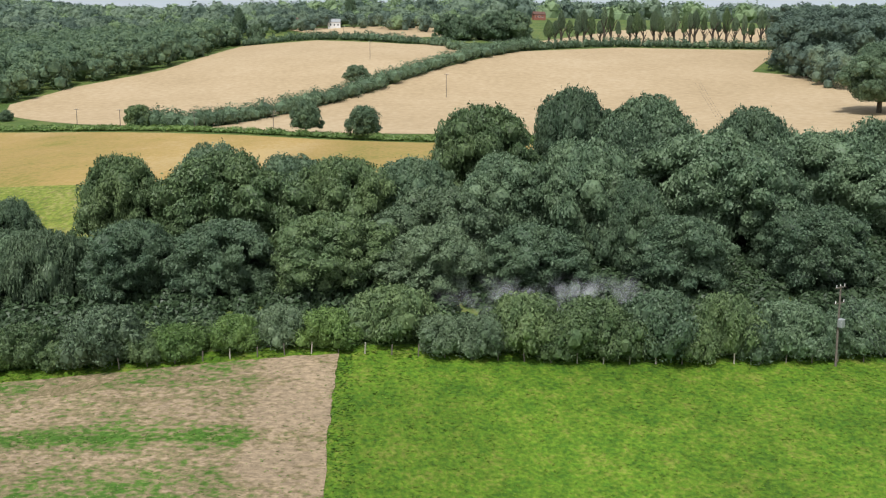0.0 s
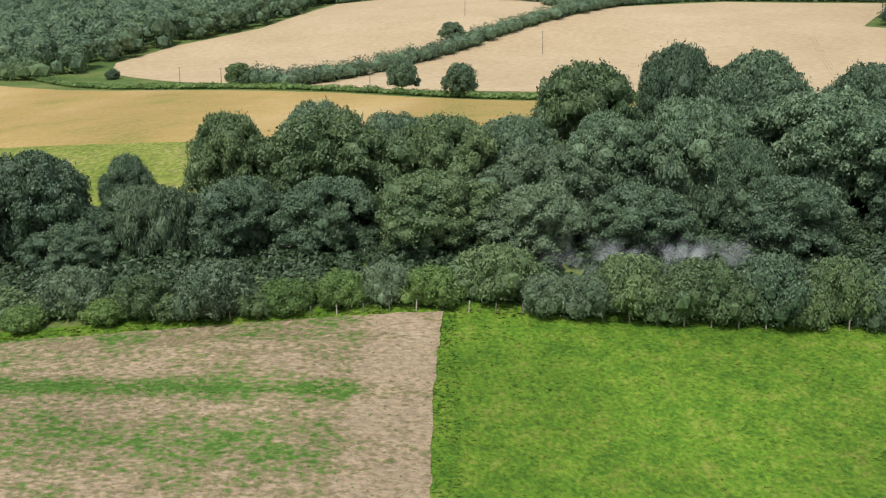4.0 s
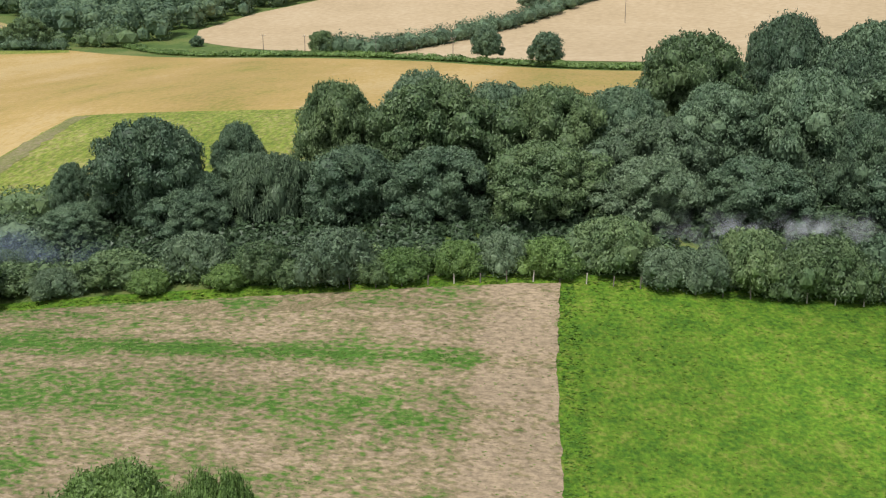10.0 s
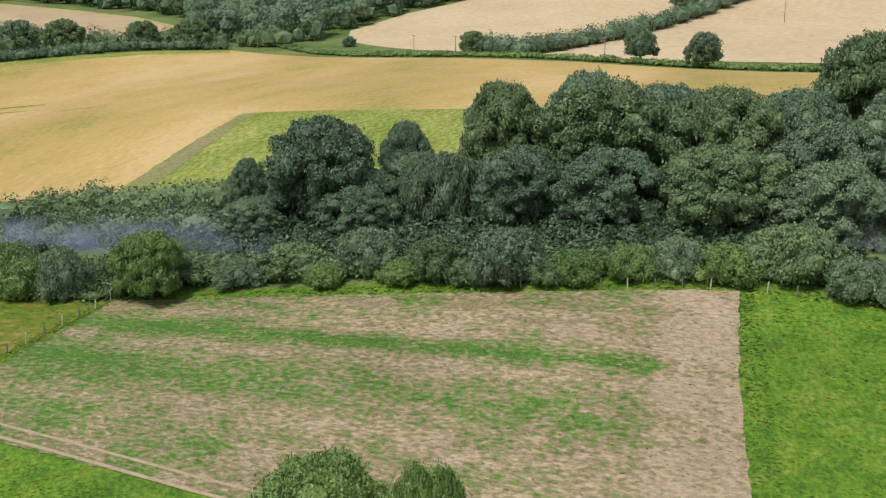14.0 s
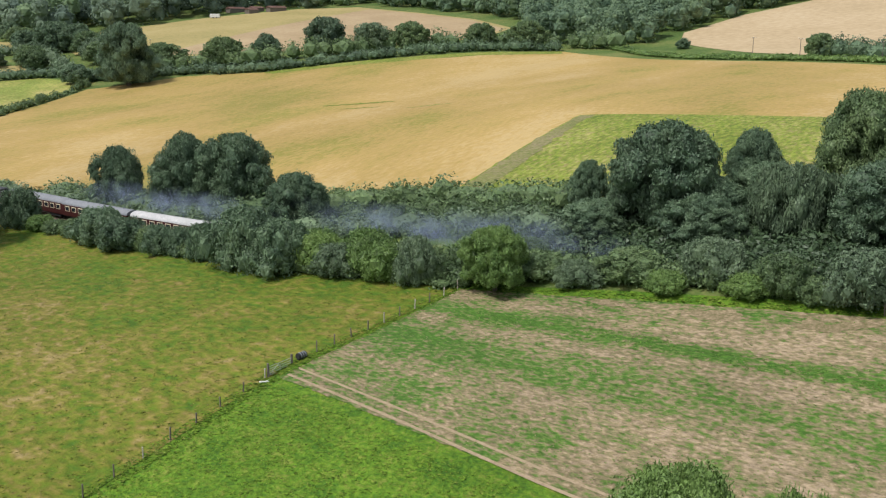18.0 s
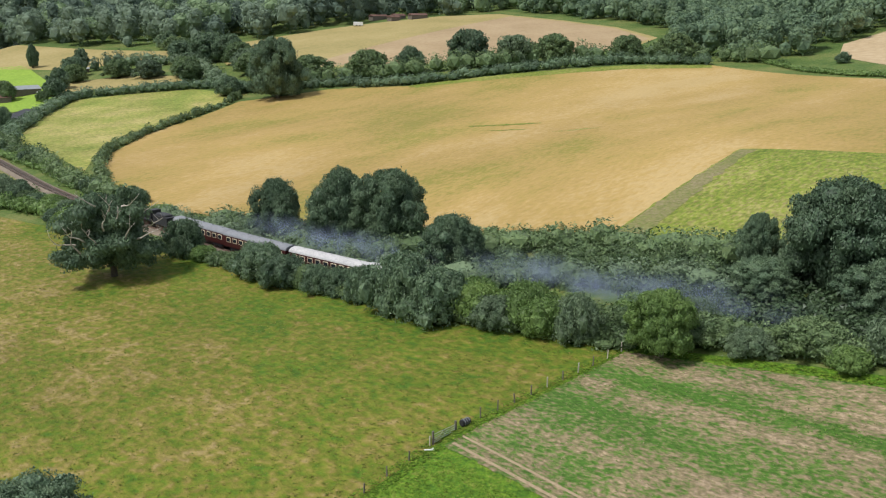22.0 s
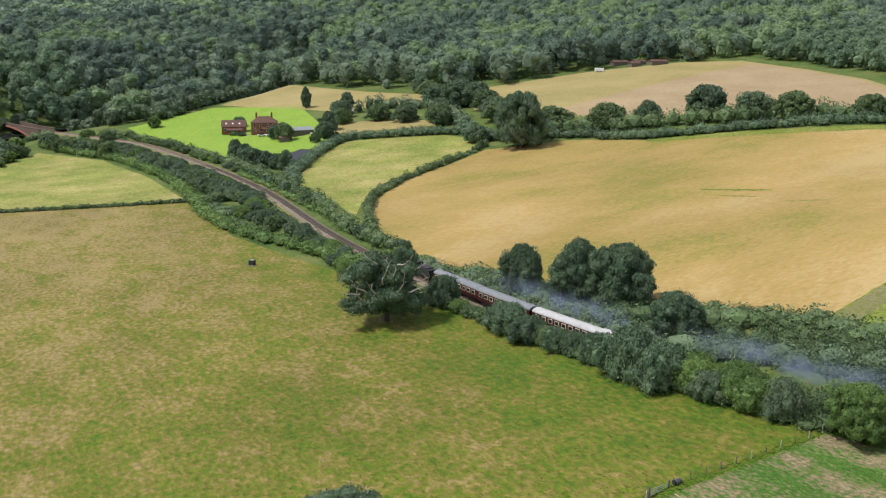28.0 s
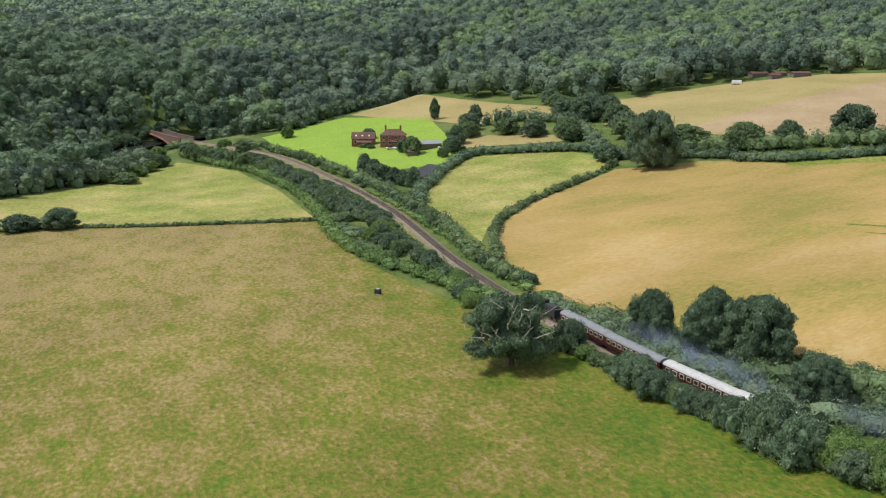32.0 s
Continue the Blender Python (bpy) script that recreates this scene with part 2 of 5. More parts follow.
def weed_bands(mat):
    """Weeds grow thicker in two strips across the stubble and thin out on the driven edge."""
    n, l = mat.node_tree.nodes, mat.node_tree.links
    ramp = n["Color Ramp"]
    source = ramp.inputs["Fac"].links[0].from_socket
    tc, sep = n["Texture Coordinate"], n.new("ShaderNodeSeparateXYZ")
    l.new(tc.outputs["Object"], sep.inputs[0])
    tilt = n.new("ShaderNodeMath")
    tilt.operation = "MULTIPLY_ADD"
    tilt.inputs[1].default_value = 0.02
    l.new(sep.outputs["X"], tilt.inputs[0])
    l.new(sep.outputs["Y"], tilt.inputs[2])
    total = source
    for middle, half, amount in BANDS:
        off = n.new("ShaderNodeMath")
        off.operation = "SUBTRACT"
        l.new(tilt.outputs[0], off.inputs[0])
        off.inputs[1].default_value = middle
        size = n.new("ShaderNodeMath")
        size.operation = "ABSOLUTE"
        l.new(off.outputs[0], size.inputs[0])
        near = n.new("ShaderNodeMapRange")
        near.inputs["From Min"].default_value, near.inputs["From Max"].default_value = half, 0.0
        near.inputs["To Min"].default_value, near.inputs["To Max"].default_value = 0.0, amount
        l.new(size.outputs[0], near.inputs["Value"])
        s = n.new("ShaderNodeMath")
        s.operation = "SUBTRACT"
        l.new(total, s.inputs[0])
        l.new(near.outputs[0], s.inputs[1])
        total = s.outputs[0]
    for axis_name, lo, hi, amount in (("X", -19.0, -16.5, 0.12), ("X", -82.0, -44.0, 0.06)):
        near = n.new("ShaderNodeMapRange")
        near.inputs["From Min"].default_value, near.inputs["From Max"].default_value = lo, hi
        near.inputs["To Min"].default_value, near.inputs["To Max"].default_value = 0.0, amount
        l.new(sep.outputs[axis_name], near.inputs["Value"])
        s = n.new("ShaderNodeMath")
        l.new(total, s.inputs[0])
        l.new(near.outputs[0], s.inputs[1])
        total = s.outputs[0]
    l.new(total, ramp.inputs["Fac"])


BANDS = [(91.7, 2.4, 0.13), (82.5, 4.5, 0.075), (101.4, 1.4, 0.06), (88.2, 1.6, -0.05), (96.3, 2.2, -0.045), (76.0, 2.5, -0.03)]
weed_bands(STUBBLE)


def dry_towards(mat, axis_name, points):
    """Greener ground passes into drier ground along an axis."""
    n, l = mat.node_tree.nodes, mat.node_tree.links
    ramp = n["Color Ramp"]
    total = ramp.inputs["Fac"].links[0].from_socket
    sep = n.new("ShaderNodeSeparateXYZ")
    l.new(n["Texture Coordinate"].outputs["Object"], sep.inputs[0])
    near, s = n.new("ShaderNodeMapRange"), n.new("ShaderNodeMath")
    (near.inputs["From Min"].default_value, near.inputs["To Min"].default_value), (near.inputs["From Max"].default_value, near.inputs["To Max"].default_value) = points
    l.new(sep.outputs[axis_name], near.inputs["Value"])
    l.new(total, s.inputs[0])
    l.new(near.outputs[0], s.inputs[1])
    l.new(s.outputs[0], ramp.inputs["Fac"])


dry_towards(PASTURE, "X", ((-330, 0.125), (-110, -0.005)))
dry_towards(PASTURE, "Y", ((90, -0.06), (66, 0.01)))
GREYMETAL = material("galvanised_metal", [(0.28, 0.30, 0.30), (0.42, 0.44, 0.44)], 1.0, 8.0, rough=0.5, metal=0.4)
DARK = material("dark_surface", [(0.02, 0.02, 0.022), (0.05, 0.05, 0.055)], 0.5, 5.0, rough=0.5)
GLASS = material("window_glass", [(0.02, 0.025, 0.03), (0.03, 0.035, 0.04)], 1.0, 2.0, rough=0.08, bump=0)
MAROON = material("maroon_coach_paint", [(0.045, 0.012, 0.012), (0.07, 0.02, 0.018)], 0.5, 5.0, rough=0.45)
CREAM = material("cream_coach_paint", [(0.55, 0.48, 0.33), (0.66, 0.58, 0.42)], 0.5, 5.0, rough=0.4)
ROOFGREY = material("grey_coach_roof", [(0.16, 0.165, 0.18), (0.25, 0.26, 0.275)], 0.6, 5.0, rough=0.6)
ROOFWHITE = material("white_coach_roof", [(0.30, 0.30, 0.30), (0.50, 0.49, 0.48)], 0.6, 3.0, rough=0.6, spread=(0.3, 0.6))

# ---- the lie of the land ----
CONTROL = [(-10,106,0),(12,87,-7),(-28,83,-6.5),(-62,101,-3.4),(-83,99,-4.6),(-89,69,-8.3),(50,104,-2),
 (0,40,-18),(-150,30,-13),(-176,83,-7.5),(-249,79,-8.1),(-343,92,-6),(-570,60,-6),(-155,122,-4),
 (-110,185,9.5),(-336,240,5),(-101,346,18.5),(-22,298,16.5),(11,427,31),(-25,518,50),(-168,392,20),(-311,330,19),
 (-474,412,35),(-500,188,4),(150,640,66),(-20,880,100),(-760,560,75),(-900,120,50),(-760,-60,45),(-330,-150,-12),(300,150,4),(-330,700,60)]


def spline(r2):
    return np.where(r2 > 0, 0.5 * r2 * np.log(np.maximum(r2, 1e-9)), 0)


HILLS = np.array(CONTROL, float)
KNOT = HILLS[:, :2] / 100
_q = np.c_[np.ones(len(KNOT)), KNOT]
_k = spline(((KNOT[:, None] - KNOT[None]) ** 2).sum(-1)) + np.eye(len(KNOT)) * 0.002
WEIGHT = np.linalg.solve(np.block([[_k, _q], [_q.T, np.zeros((3, 3))]]), np.r_[HILLS[:, 2], 0, 0, 0])

RIVER = [(-470, -160), (-530, -60), (-575, 10), (-622, 50), (-648, 89), (-655, 150), (-668, 225), (-700, 290), (-760, 340)]


def height(x, y):
    """The ground's height; past the fields the hills climb on evenly."""
    x, y = np.asarray(x, float), np.asarray(y, float)
    cx, cy = np.clip(x, -1000, 420), np.clip(y, -200, 950)
    p = np.stack([cx, cy], -1) / 100
    z = spline(((p[..., None, :] - KNOT) ** 2).sum(-1)) @ WEIGHT[:-3] + WEIGHT[-3] + p @ WEIGHT[-2:]
    away = np.full(np.shape(z), 1e9)
    for (ax, ay), (bx, by) in zip(RIVER, RIVER[1:]):
        t = np.clip(((x - ax) * (bx - ax) + (y - ay) * (by - ay)) / ((bx - ax) ** 2 + (by - ay) ** 2), 0, 1)
        away = np.minimum(away, np.hypot(x - ax - t * (bx - ax), y - ay - t * (by - ay)))
    z = z - 12.0 * np.exp(-((away / 36.0) ** 4))
    return z + np.hypot(x - cx, y - cy) * 0.085 * (y > -200)


def h(x, y):
    return float(height(x, y))


# ---- building helpers ----
def mesh_from(name, verts, faces, mat):
    me = bpy.data.meshes.new(name)
    me.from_pydata([tuple(v) for v in verts], [], faces)
    me.materials.append(mat)
    return me


def mesh_quads(name, verts, quads, mat, tris=None):
    """A mesh from arrays of corners, quads and triangles."""
    verts, quads = np.asarray(verts, np.float32), np.asarray(quads, np.int32).reshape(-1, 4)
    tris = np.zeros((0, 3), np.int32) if tris is None else np.asarray(tris, np.int32)
    me = bpy.data.meshes.new(name)
    me.vertices.add(len(verts))
    me.vertices.foreach_set("co", verts.ravel())
    me.loops.add(quads.size + tris.size)
    me.loops.foreach_set("vertex_index", np.r_[quads.ravel(), tris.ravel()])
    me.polygons.add(len(quads) + len(tris))
    me.polygons.foreach_set("loop_start", np.r_[np.arange(len(quads)) * 4, quads.size + np.arange(len(tris)) * 3])
    me.update(calc_edges=True)
    me.materials.append(mat)
    return me


def part(name, bm, mat, parent=None, label=""):
    me = bpy.data.meshes.new(name)
    bm.to_mesh(me)
    bm.free()
    me.materials.append(mat)
    ob = new(name, me)
    ob.parent = parent
    return tagged(ob, label)


def box(bm, size, at, turn=0.0, bevel=0.0):
    r = bmesh.ops.create_cube(bm, size=1.0, matrix=Matrix.Translation(at) @ Matrix.Rotation(turn, 4, "Z") @ Matrix.Diagonal((*size, 1)))
    if bevel:
        bmesh.ops.bevel(bm, geom=list({e for v in r["verts"] for e in v.link_edges}), offset=bevel, segments=1, affect="EDGES")
    return bm


def tube(bm, a, b, ra, rb, sides=7):
    a, b = Vector(a), Vector(b)
    m = Matrix.Translation((a + b) / 2) @ (b - a).to_track_quat("Z", "Y").to_matrix().to_4x4()
    bmesh.ops.create_cone(bm, cap_ends=True, segments=sides, radius1=ra, radius2=rb, depth=(b - a).length, matrix=m)


def cable(bm, points, r):
    """One connected thin wire through the points."""
    rings = []
    for k, p in enumerate(points):
        p = Vector(p)
        way = (Vector(points[min(k + 1, len(points) - 1)]) - Vector(points[max(k - 1, 0)])).normalized()
        a = way.cross(Vector((0, 0, 1))).normalized()
        b = way.cross(a)
        rings.append([bm.verts.new(p + (a * math.cos(t) + b * math.sin(t)) * r) for t in (0, 2.094, 4.189)])
    for u, w in zip(rings, rings[1:]):
        for k in range(3):
            bm.faces.new((u[k], u[(k + 1) % 3], w[(k + 1) % 3], w[k]))


def empty(name, x, y, z, turn=0.0):
    ob = new(name)
    ob.empty_display_size = 0.5
    ob.matrix_basis = Matrix.Translation((x, y, z)) @ Matrix.Rotation(turn, 4, "Z")
    return ob


# ---- ground ----
def axis(lo, a, b, hi, fine, coarse):
    inner = np.arange(a, b + fine / 2, fine)
    left = np.unique(np.r_[np.arange(-1000 if lo < -1000 else lo, a, coarse)])
    right = np.arange(b + coarse, 960, coarse)
    far = np.array([300, 700, 1200, 2000, 3200.0])
    return np.unique(np.r_[left[0] - far, left, inner, right, right[-1] + far])


gx, gy = axis(-1000, -360, 110, 420, 5.0, 14.0), axis(-200, 30, 360, 950, 5.0, 14.0)
gx = gx[(gx < 430) | (gx > 900)]
XX, YY = np.meshgrid(gx, gy)
verts = np.stack([XX, YY, height(XX, YY)], -1).reshape(-1, 3)
iy, ix = np.meshgrid(np.arange(len(gy) - 1), np.arange(len(gx) - 1), indexing="ij")
k = (iy * len(gx) + ix).ravel()
ground = new("ground", mesh_quads("ground", verts, np.stack([k, k + 1, k + 1 + len(gx), k + len(gx)], -1), EARTH))
ground.data.polygons.foreach_set("use_smooth", np.ones(len(ground.data.polygons), bool))
tagged(ground, "dark green rough ground of the river valley and hills", "ground", kind="structure")

from mathutils.geometry import delaunay_2d_cdt


def smooth_line(points, step=6.0, closed=False):
    """A curve through the points, in even steps (Catmull-Rom)."""
    p = [np.array(q, float) for q in points]
    out, n = [], len(p)
    for i in range(n if closed else n - 1):
        if closed:
            a, b, c, d = (p[(i + j) % n] for j in (-1, 0, 1, 2))
        else:
            a, b, c, d = p[max(i - 1, 0)], p[i], p[i + 1], p[min(i + 2, n - 1)]
        m = max(1, int(np.linalg.norm(c - b) / step))
        for t in np.arange(m) / m:
            out.append(0.5 * (2 * b + (c - a) * t + (2 * a - 5 * b + 4 * c - d) * t**2 + (3 * b - a - 3 * c + d) * t**3))
    if not closed:
        out.append(p[-1])
    return np.array(out)


def inside(poly, x, y):
    poly = np.asarray(poly)
    res = np.zeros(np.shape(x), bool)
    for (x1, y1), (x2, y2) in zip(poly, np.roll(poly, -1, 0)):
        cross = (y1 > y) != (y2 > y)
        res ^= cross & (x < (x2 - x1) * (y - y1) / np.where(y2 == y1, 1e-9, y2 - y1) + x1)
    return res


def field(name, outline, mat, label, lift=0.1, step=5.0, category="field", ragged=0.0):
    """A field laid over the ground inside its outline."""
    edge = []
    for a, b in zip(outline, outline[1:] + outline[:1]):
        a, b = np.array(a, float), np.array(b, float)
        m = max(1, int(np.linalg.norm(b - a) / step))
        edge += [a + (b - a) * t / m for t in range(m)]
    edge = np.array(edge)
    if ragged:
        edge = edge + np.array([[noise.noise((x * 0.5, y * 0.5, 1.0)) + noise.noise((x * 1.7, y * 1.7, 3.0)), noise.noise((x * 0.5, y * 0.5, 7.0)) + noise.noise((x * 1.7, y * 1.7, 9.0))] for x, y in edge]) * ragged
    xs, ys = np.meshgrid(np.arange(edge[:, 0].min(), edge[:, 0].max(), step), np.arange(edge[:, 1].min(), edge[:, 1].max(), step))
    xs, ys = xs.ravel() + 0.31, ys.ravel() + 0.17
    keep = inside(edge, xs, ys)
    pts = [Vector(q) for q in edge] + [Vector(q) for q in zip(xs[keep], ys[keep])]
    loop = [(i, (i + 1) % len(edge)) for i in range(len(edge))]
    v, _, f, *_ = delaunay_2d_cdt(pts, loop, [], 1, 1e-4)
    v = np.array([tuple(q) for q in v])
    ob = new(name, mesh_from(name, np.c_[v, height(v[:, 0], v[:, 1]) + lift], f, mat))
    ob.data.polygons.foreach_set("use_smooth", np.ones(len(ob.data.polygons), bool))
    return tagged(ob, label, category, kind="structure")


field("grass_field", [(-84.3, 101.5), (-62, 105), (-36, 107.5), (-10, 109.5), (25, 110.5), (70, 111.5), (130, 114), (130, -40), (-85.8, -40), (-88.1, 45), (-88.9, 69.5)], GRASS,
      "bright green mown grass field below the hedge", 0.06)
field("stubble_field", [(-84, 99.5), (-62, 102.5), (-36, 104.5), (-10, 107), (-10, 92), (-8, 60.5), (-50, 66), (-88, 69.5)], STUBBLE,
      "patchy pinkish stubble field with green weeds", 0.12, 0.6, ragged=0.22)
field("pasture", [(-84.5, 99.5), (-88.8, 69.5), (-88.2, 45), (-86, -40), (-395, -40), (-395, -13), (-395, 9), (-348, 94), (-284, 87), (-235, 91), (-195, 96), (-160, 95), (-120, 95)], PASTURE,
      "rough olive green pasture with dry straw patches", 0.1)
field("far_pasture", [(-396, 9), (-396, -13), (-472, -11), (-503, 35), (-556, 83), (-540, 92), (-505, 104), (-430, 104), (-350, 95)], MEADOW, "yellow green pasture beyond a thin hedge", 0.1)
field("barley_field", [(-110, 134), (-134, 131), (-190, 119), (-225, 113), (-262, 122), (-292, 138), (-328, 178), (-356, 236), (-335, 268), (-301, 281), (-266, 324), (-244, 353), (-213, 371), (-160, 352),
      (-112, 337), (-61, 318), (0, 282), (60, 262), (60, 200), (-10, 197), (-63, 194), (-113, 191)], WHEAT, "ripe golden barley field", 0.1)
field("green_strip", [(-110, 134), (-113, 191), (-63, 194), (-10, 197), (60, 200), (60, 150), (-20, 140), (-60, 136)], SOWN, "green sown field beside the ripe barley", 0.12, 2.0, ragged=0.5)
THIN = material("thin_crop_soil", [(0.12, 0.15, 0.035), (0.17, 0.165, 0.06), (0.23, 0.185, 0.11)], 0.15, 1.6, bump=0.6, mottle=(1.2, 0.15))
field("crop_margin", [(-109.6, 134.6), (-112.4, 189.5), (-109.5, 190), (-107, 165), (-104, 135.6)], THIN, "thin greyish crop along the field edge", 0.16, 2.0, ragged=0.8)
field("wheat_field", [(-175, 410), (-184, 438), (-172, 487), (-140, 535), (-119, 655), (-71, 672), (-8, 606), (40, 585), (50, 565), (-7, 470), (-54, 385), (-82, 345), (-100, 355), (-130, 372)], WHEAT_FAR, "ripe pale wheat field on the hillside", 0.12, 8.0)
field("wheat_field", [(-79, 338), (-54, 381), (-7, 466), (57, 562), (125, 603), (225, 602), (165, 480), (215, 430), (200, 320), (110, 275), (75, 282), (2, 312)], WHEAT_FAR, "ripe pale wheat field above the railway trees", 0.12, 8.0)
field("small_meadow", [(-360, 143), (-405, 174), (-433, 204), (-424, 222), (-402, 245), (-366, 248), (-319, 158), (-296, 139), (-280, 128), (-305, 134)], MEADOW, "pale green meadow between hedges", 0.1)
field("house_lawn", [(-588, 140), (-604, 200), (-560, 240), (-497, 222), (-429, 192), (-440, 149), (-525, 141)], LAWN, "smooth bright green lawn round the farmhouse", 0.1)
field("hay_field", [(-608, 206), (-641, 268), (-560, 290), (-515, 305), (-490, 285), (-510, 268), (-515, 245), (-546, 235)], HAY, "pale dry hay field under the wood", 0.1)
field("hay_field", [(-440, 290), (-470, 306), (-496, 338), (-480, 405), (-458, 470), (-430, 498), (-369, 484), (-318, 465), (-276, 436), (-268, 395), (-284, 367), (-300, 345), (-333, 320), (-390, 300)], HAY, "dry straw field below the wooded hill", 0.1)
field("wheat_field", [(-395, 303), (-333, 323), (-302, 347), (-286, 368), (-272, 396), (-278, 432), (-318, 461), (-369, 480), (-414, 489), (-408, 420), (-402, 360)], WHEAT_TAN, "ripe tan wheat below the straw field", 0.14)

field("barley_headland", [(-301, 281), (-266, 324), (-244, 353), (-213, 371), (-208, 364), (-236, 346), (-258, 318), (-294, 279)], SOWN, "green unripe headland of the barley field", 0.14, 2.0, ragged=0.9)
for cx, cy, long, wide, turn in ((-203, 222, 24, 2.2, 0.35), (-196, 214, 13, 1.3, 0.3), (-172, 216, 15, 1.2, 0.5)):
    ring = [(cx + long / 2 * math.cos(a) * math.cos(turn) - wide / 2 * math.sin(a) * math.sin(turn), cy + long / 2 * math.cos(a) * math.sin(turn) + wide / 2 * math.sin(a) * math.cos(turn)) for a in np.arange(0, 6.2, 0.4)]
    field("lodged_barley", ring, SOWN, "flattened greenish patch in the ripe barley", 0.14, 0.8, ragged=0.7)

# ---- plants ----
ICO = bmesh.new()
bmesh.ops.create_icosphere(ICO, subdivisions=2, radius=1.0)
ICO_V = np.array([v.co for v in ICO.verts])
ICO_F = np.array([[v.index for v in f.verts] for f in ICO.faces])
ICO.free()
ICO1 = bmesh.new()
bmesh.ops.create_icosphere(ICO1, subdivisions=1, radius=1.0)
ICO1_V = np.array([v.co for v in ICO1.verts])
ICO1_F = np.array([[v.index for v in f.verts] for f in ICO1.faces])
ICO1.free()


def sprays(rng, at, n, size, squash=1.0):
    """Leaf sprays at places, facing a way: three corners each."""
    n = n / (np.linalg.norm(n, axis=1)[:, None] + 1e-6)
    a = np.cross(n, rng.normal(size=n.shape))
    a /= np.linalg.norm(a, axis=1)[:, None]
    c = np.cross(n, a)
    s = size * rng.uniform(0.55, 1.4, (len(n), 1))
    k = np.array([1, 1, squash])
    return np.stack([at - a * s * 0.62 * k, at + (c * s * 0.58 + n * s * 0.1) * k, at + (a * s * 0.62 - n * s * 0.12) * k], 1).reshape(-1, 3)


def domes(rng, c, r, per, size, up=0.4, spread=0.35, core=0.86, fine=False, ripple=0.0):
    """Leafy domes: sprays laid like shingles over closed shaded insides. Corners of triangles, dome by dome."""
    n = len(c)
    k = np.repeat(np.arange(n), per)
    way = rng.normal(size=(len(k), 3))
    way[:, 2] += up
    way /= np.linalg.norm(way, axis=1)[:, None]
    reach = rng.uniform(0.88, 1.07, len(k))
    if ripple:
        a, b = rng.normal(size=(2, n, 3))
        reach += ripple * np.sin(4.5 * (way * a[k]).sum(1) + k) * np.sin(4.5 * (way * b[k]).sum(1) + 2 * k) + rng.normal(size=len(k)) * ripple * 0.25
    at = c[k] + way * r[k] * reach[:, None]
    face = way / r[k]
    face /= np.linalg.norm(face, axis=1)[:, None]
    leaf = sprays(rng, at, face + rng.normal(size=face.shape) * spread, np.broadcast_to(np.asarray(size, float), (n,))[k][:, None])
    v, f = (ICO_V, ICO_F) if fine else (ICO1_V, ICO1_F)
    inside_ = c[:, None] + v[None] * (1 + rng.normal(size=(n, len(v), 1)) * 0.05) * r[:, None] * core
    return [leaf.reshape(n, -1, 3), inside_[:, f.ravel()].reshape(n, -1, 3)]


def outer(c, r, v, limit=0.5):
    """Which triangles lie outside all the other domes."""
    at = v.reshape(-1, 3, 3).mean(1)
    keep = np.ones(len(at), bool)
    for ck, rk in zip(c, r):
        keep &= (((at - ck) / rk) ** 2).sum(1) > limit
    return v.reshape(-1, 3, 3)[keep].reshape(-1, 3)


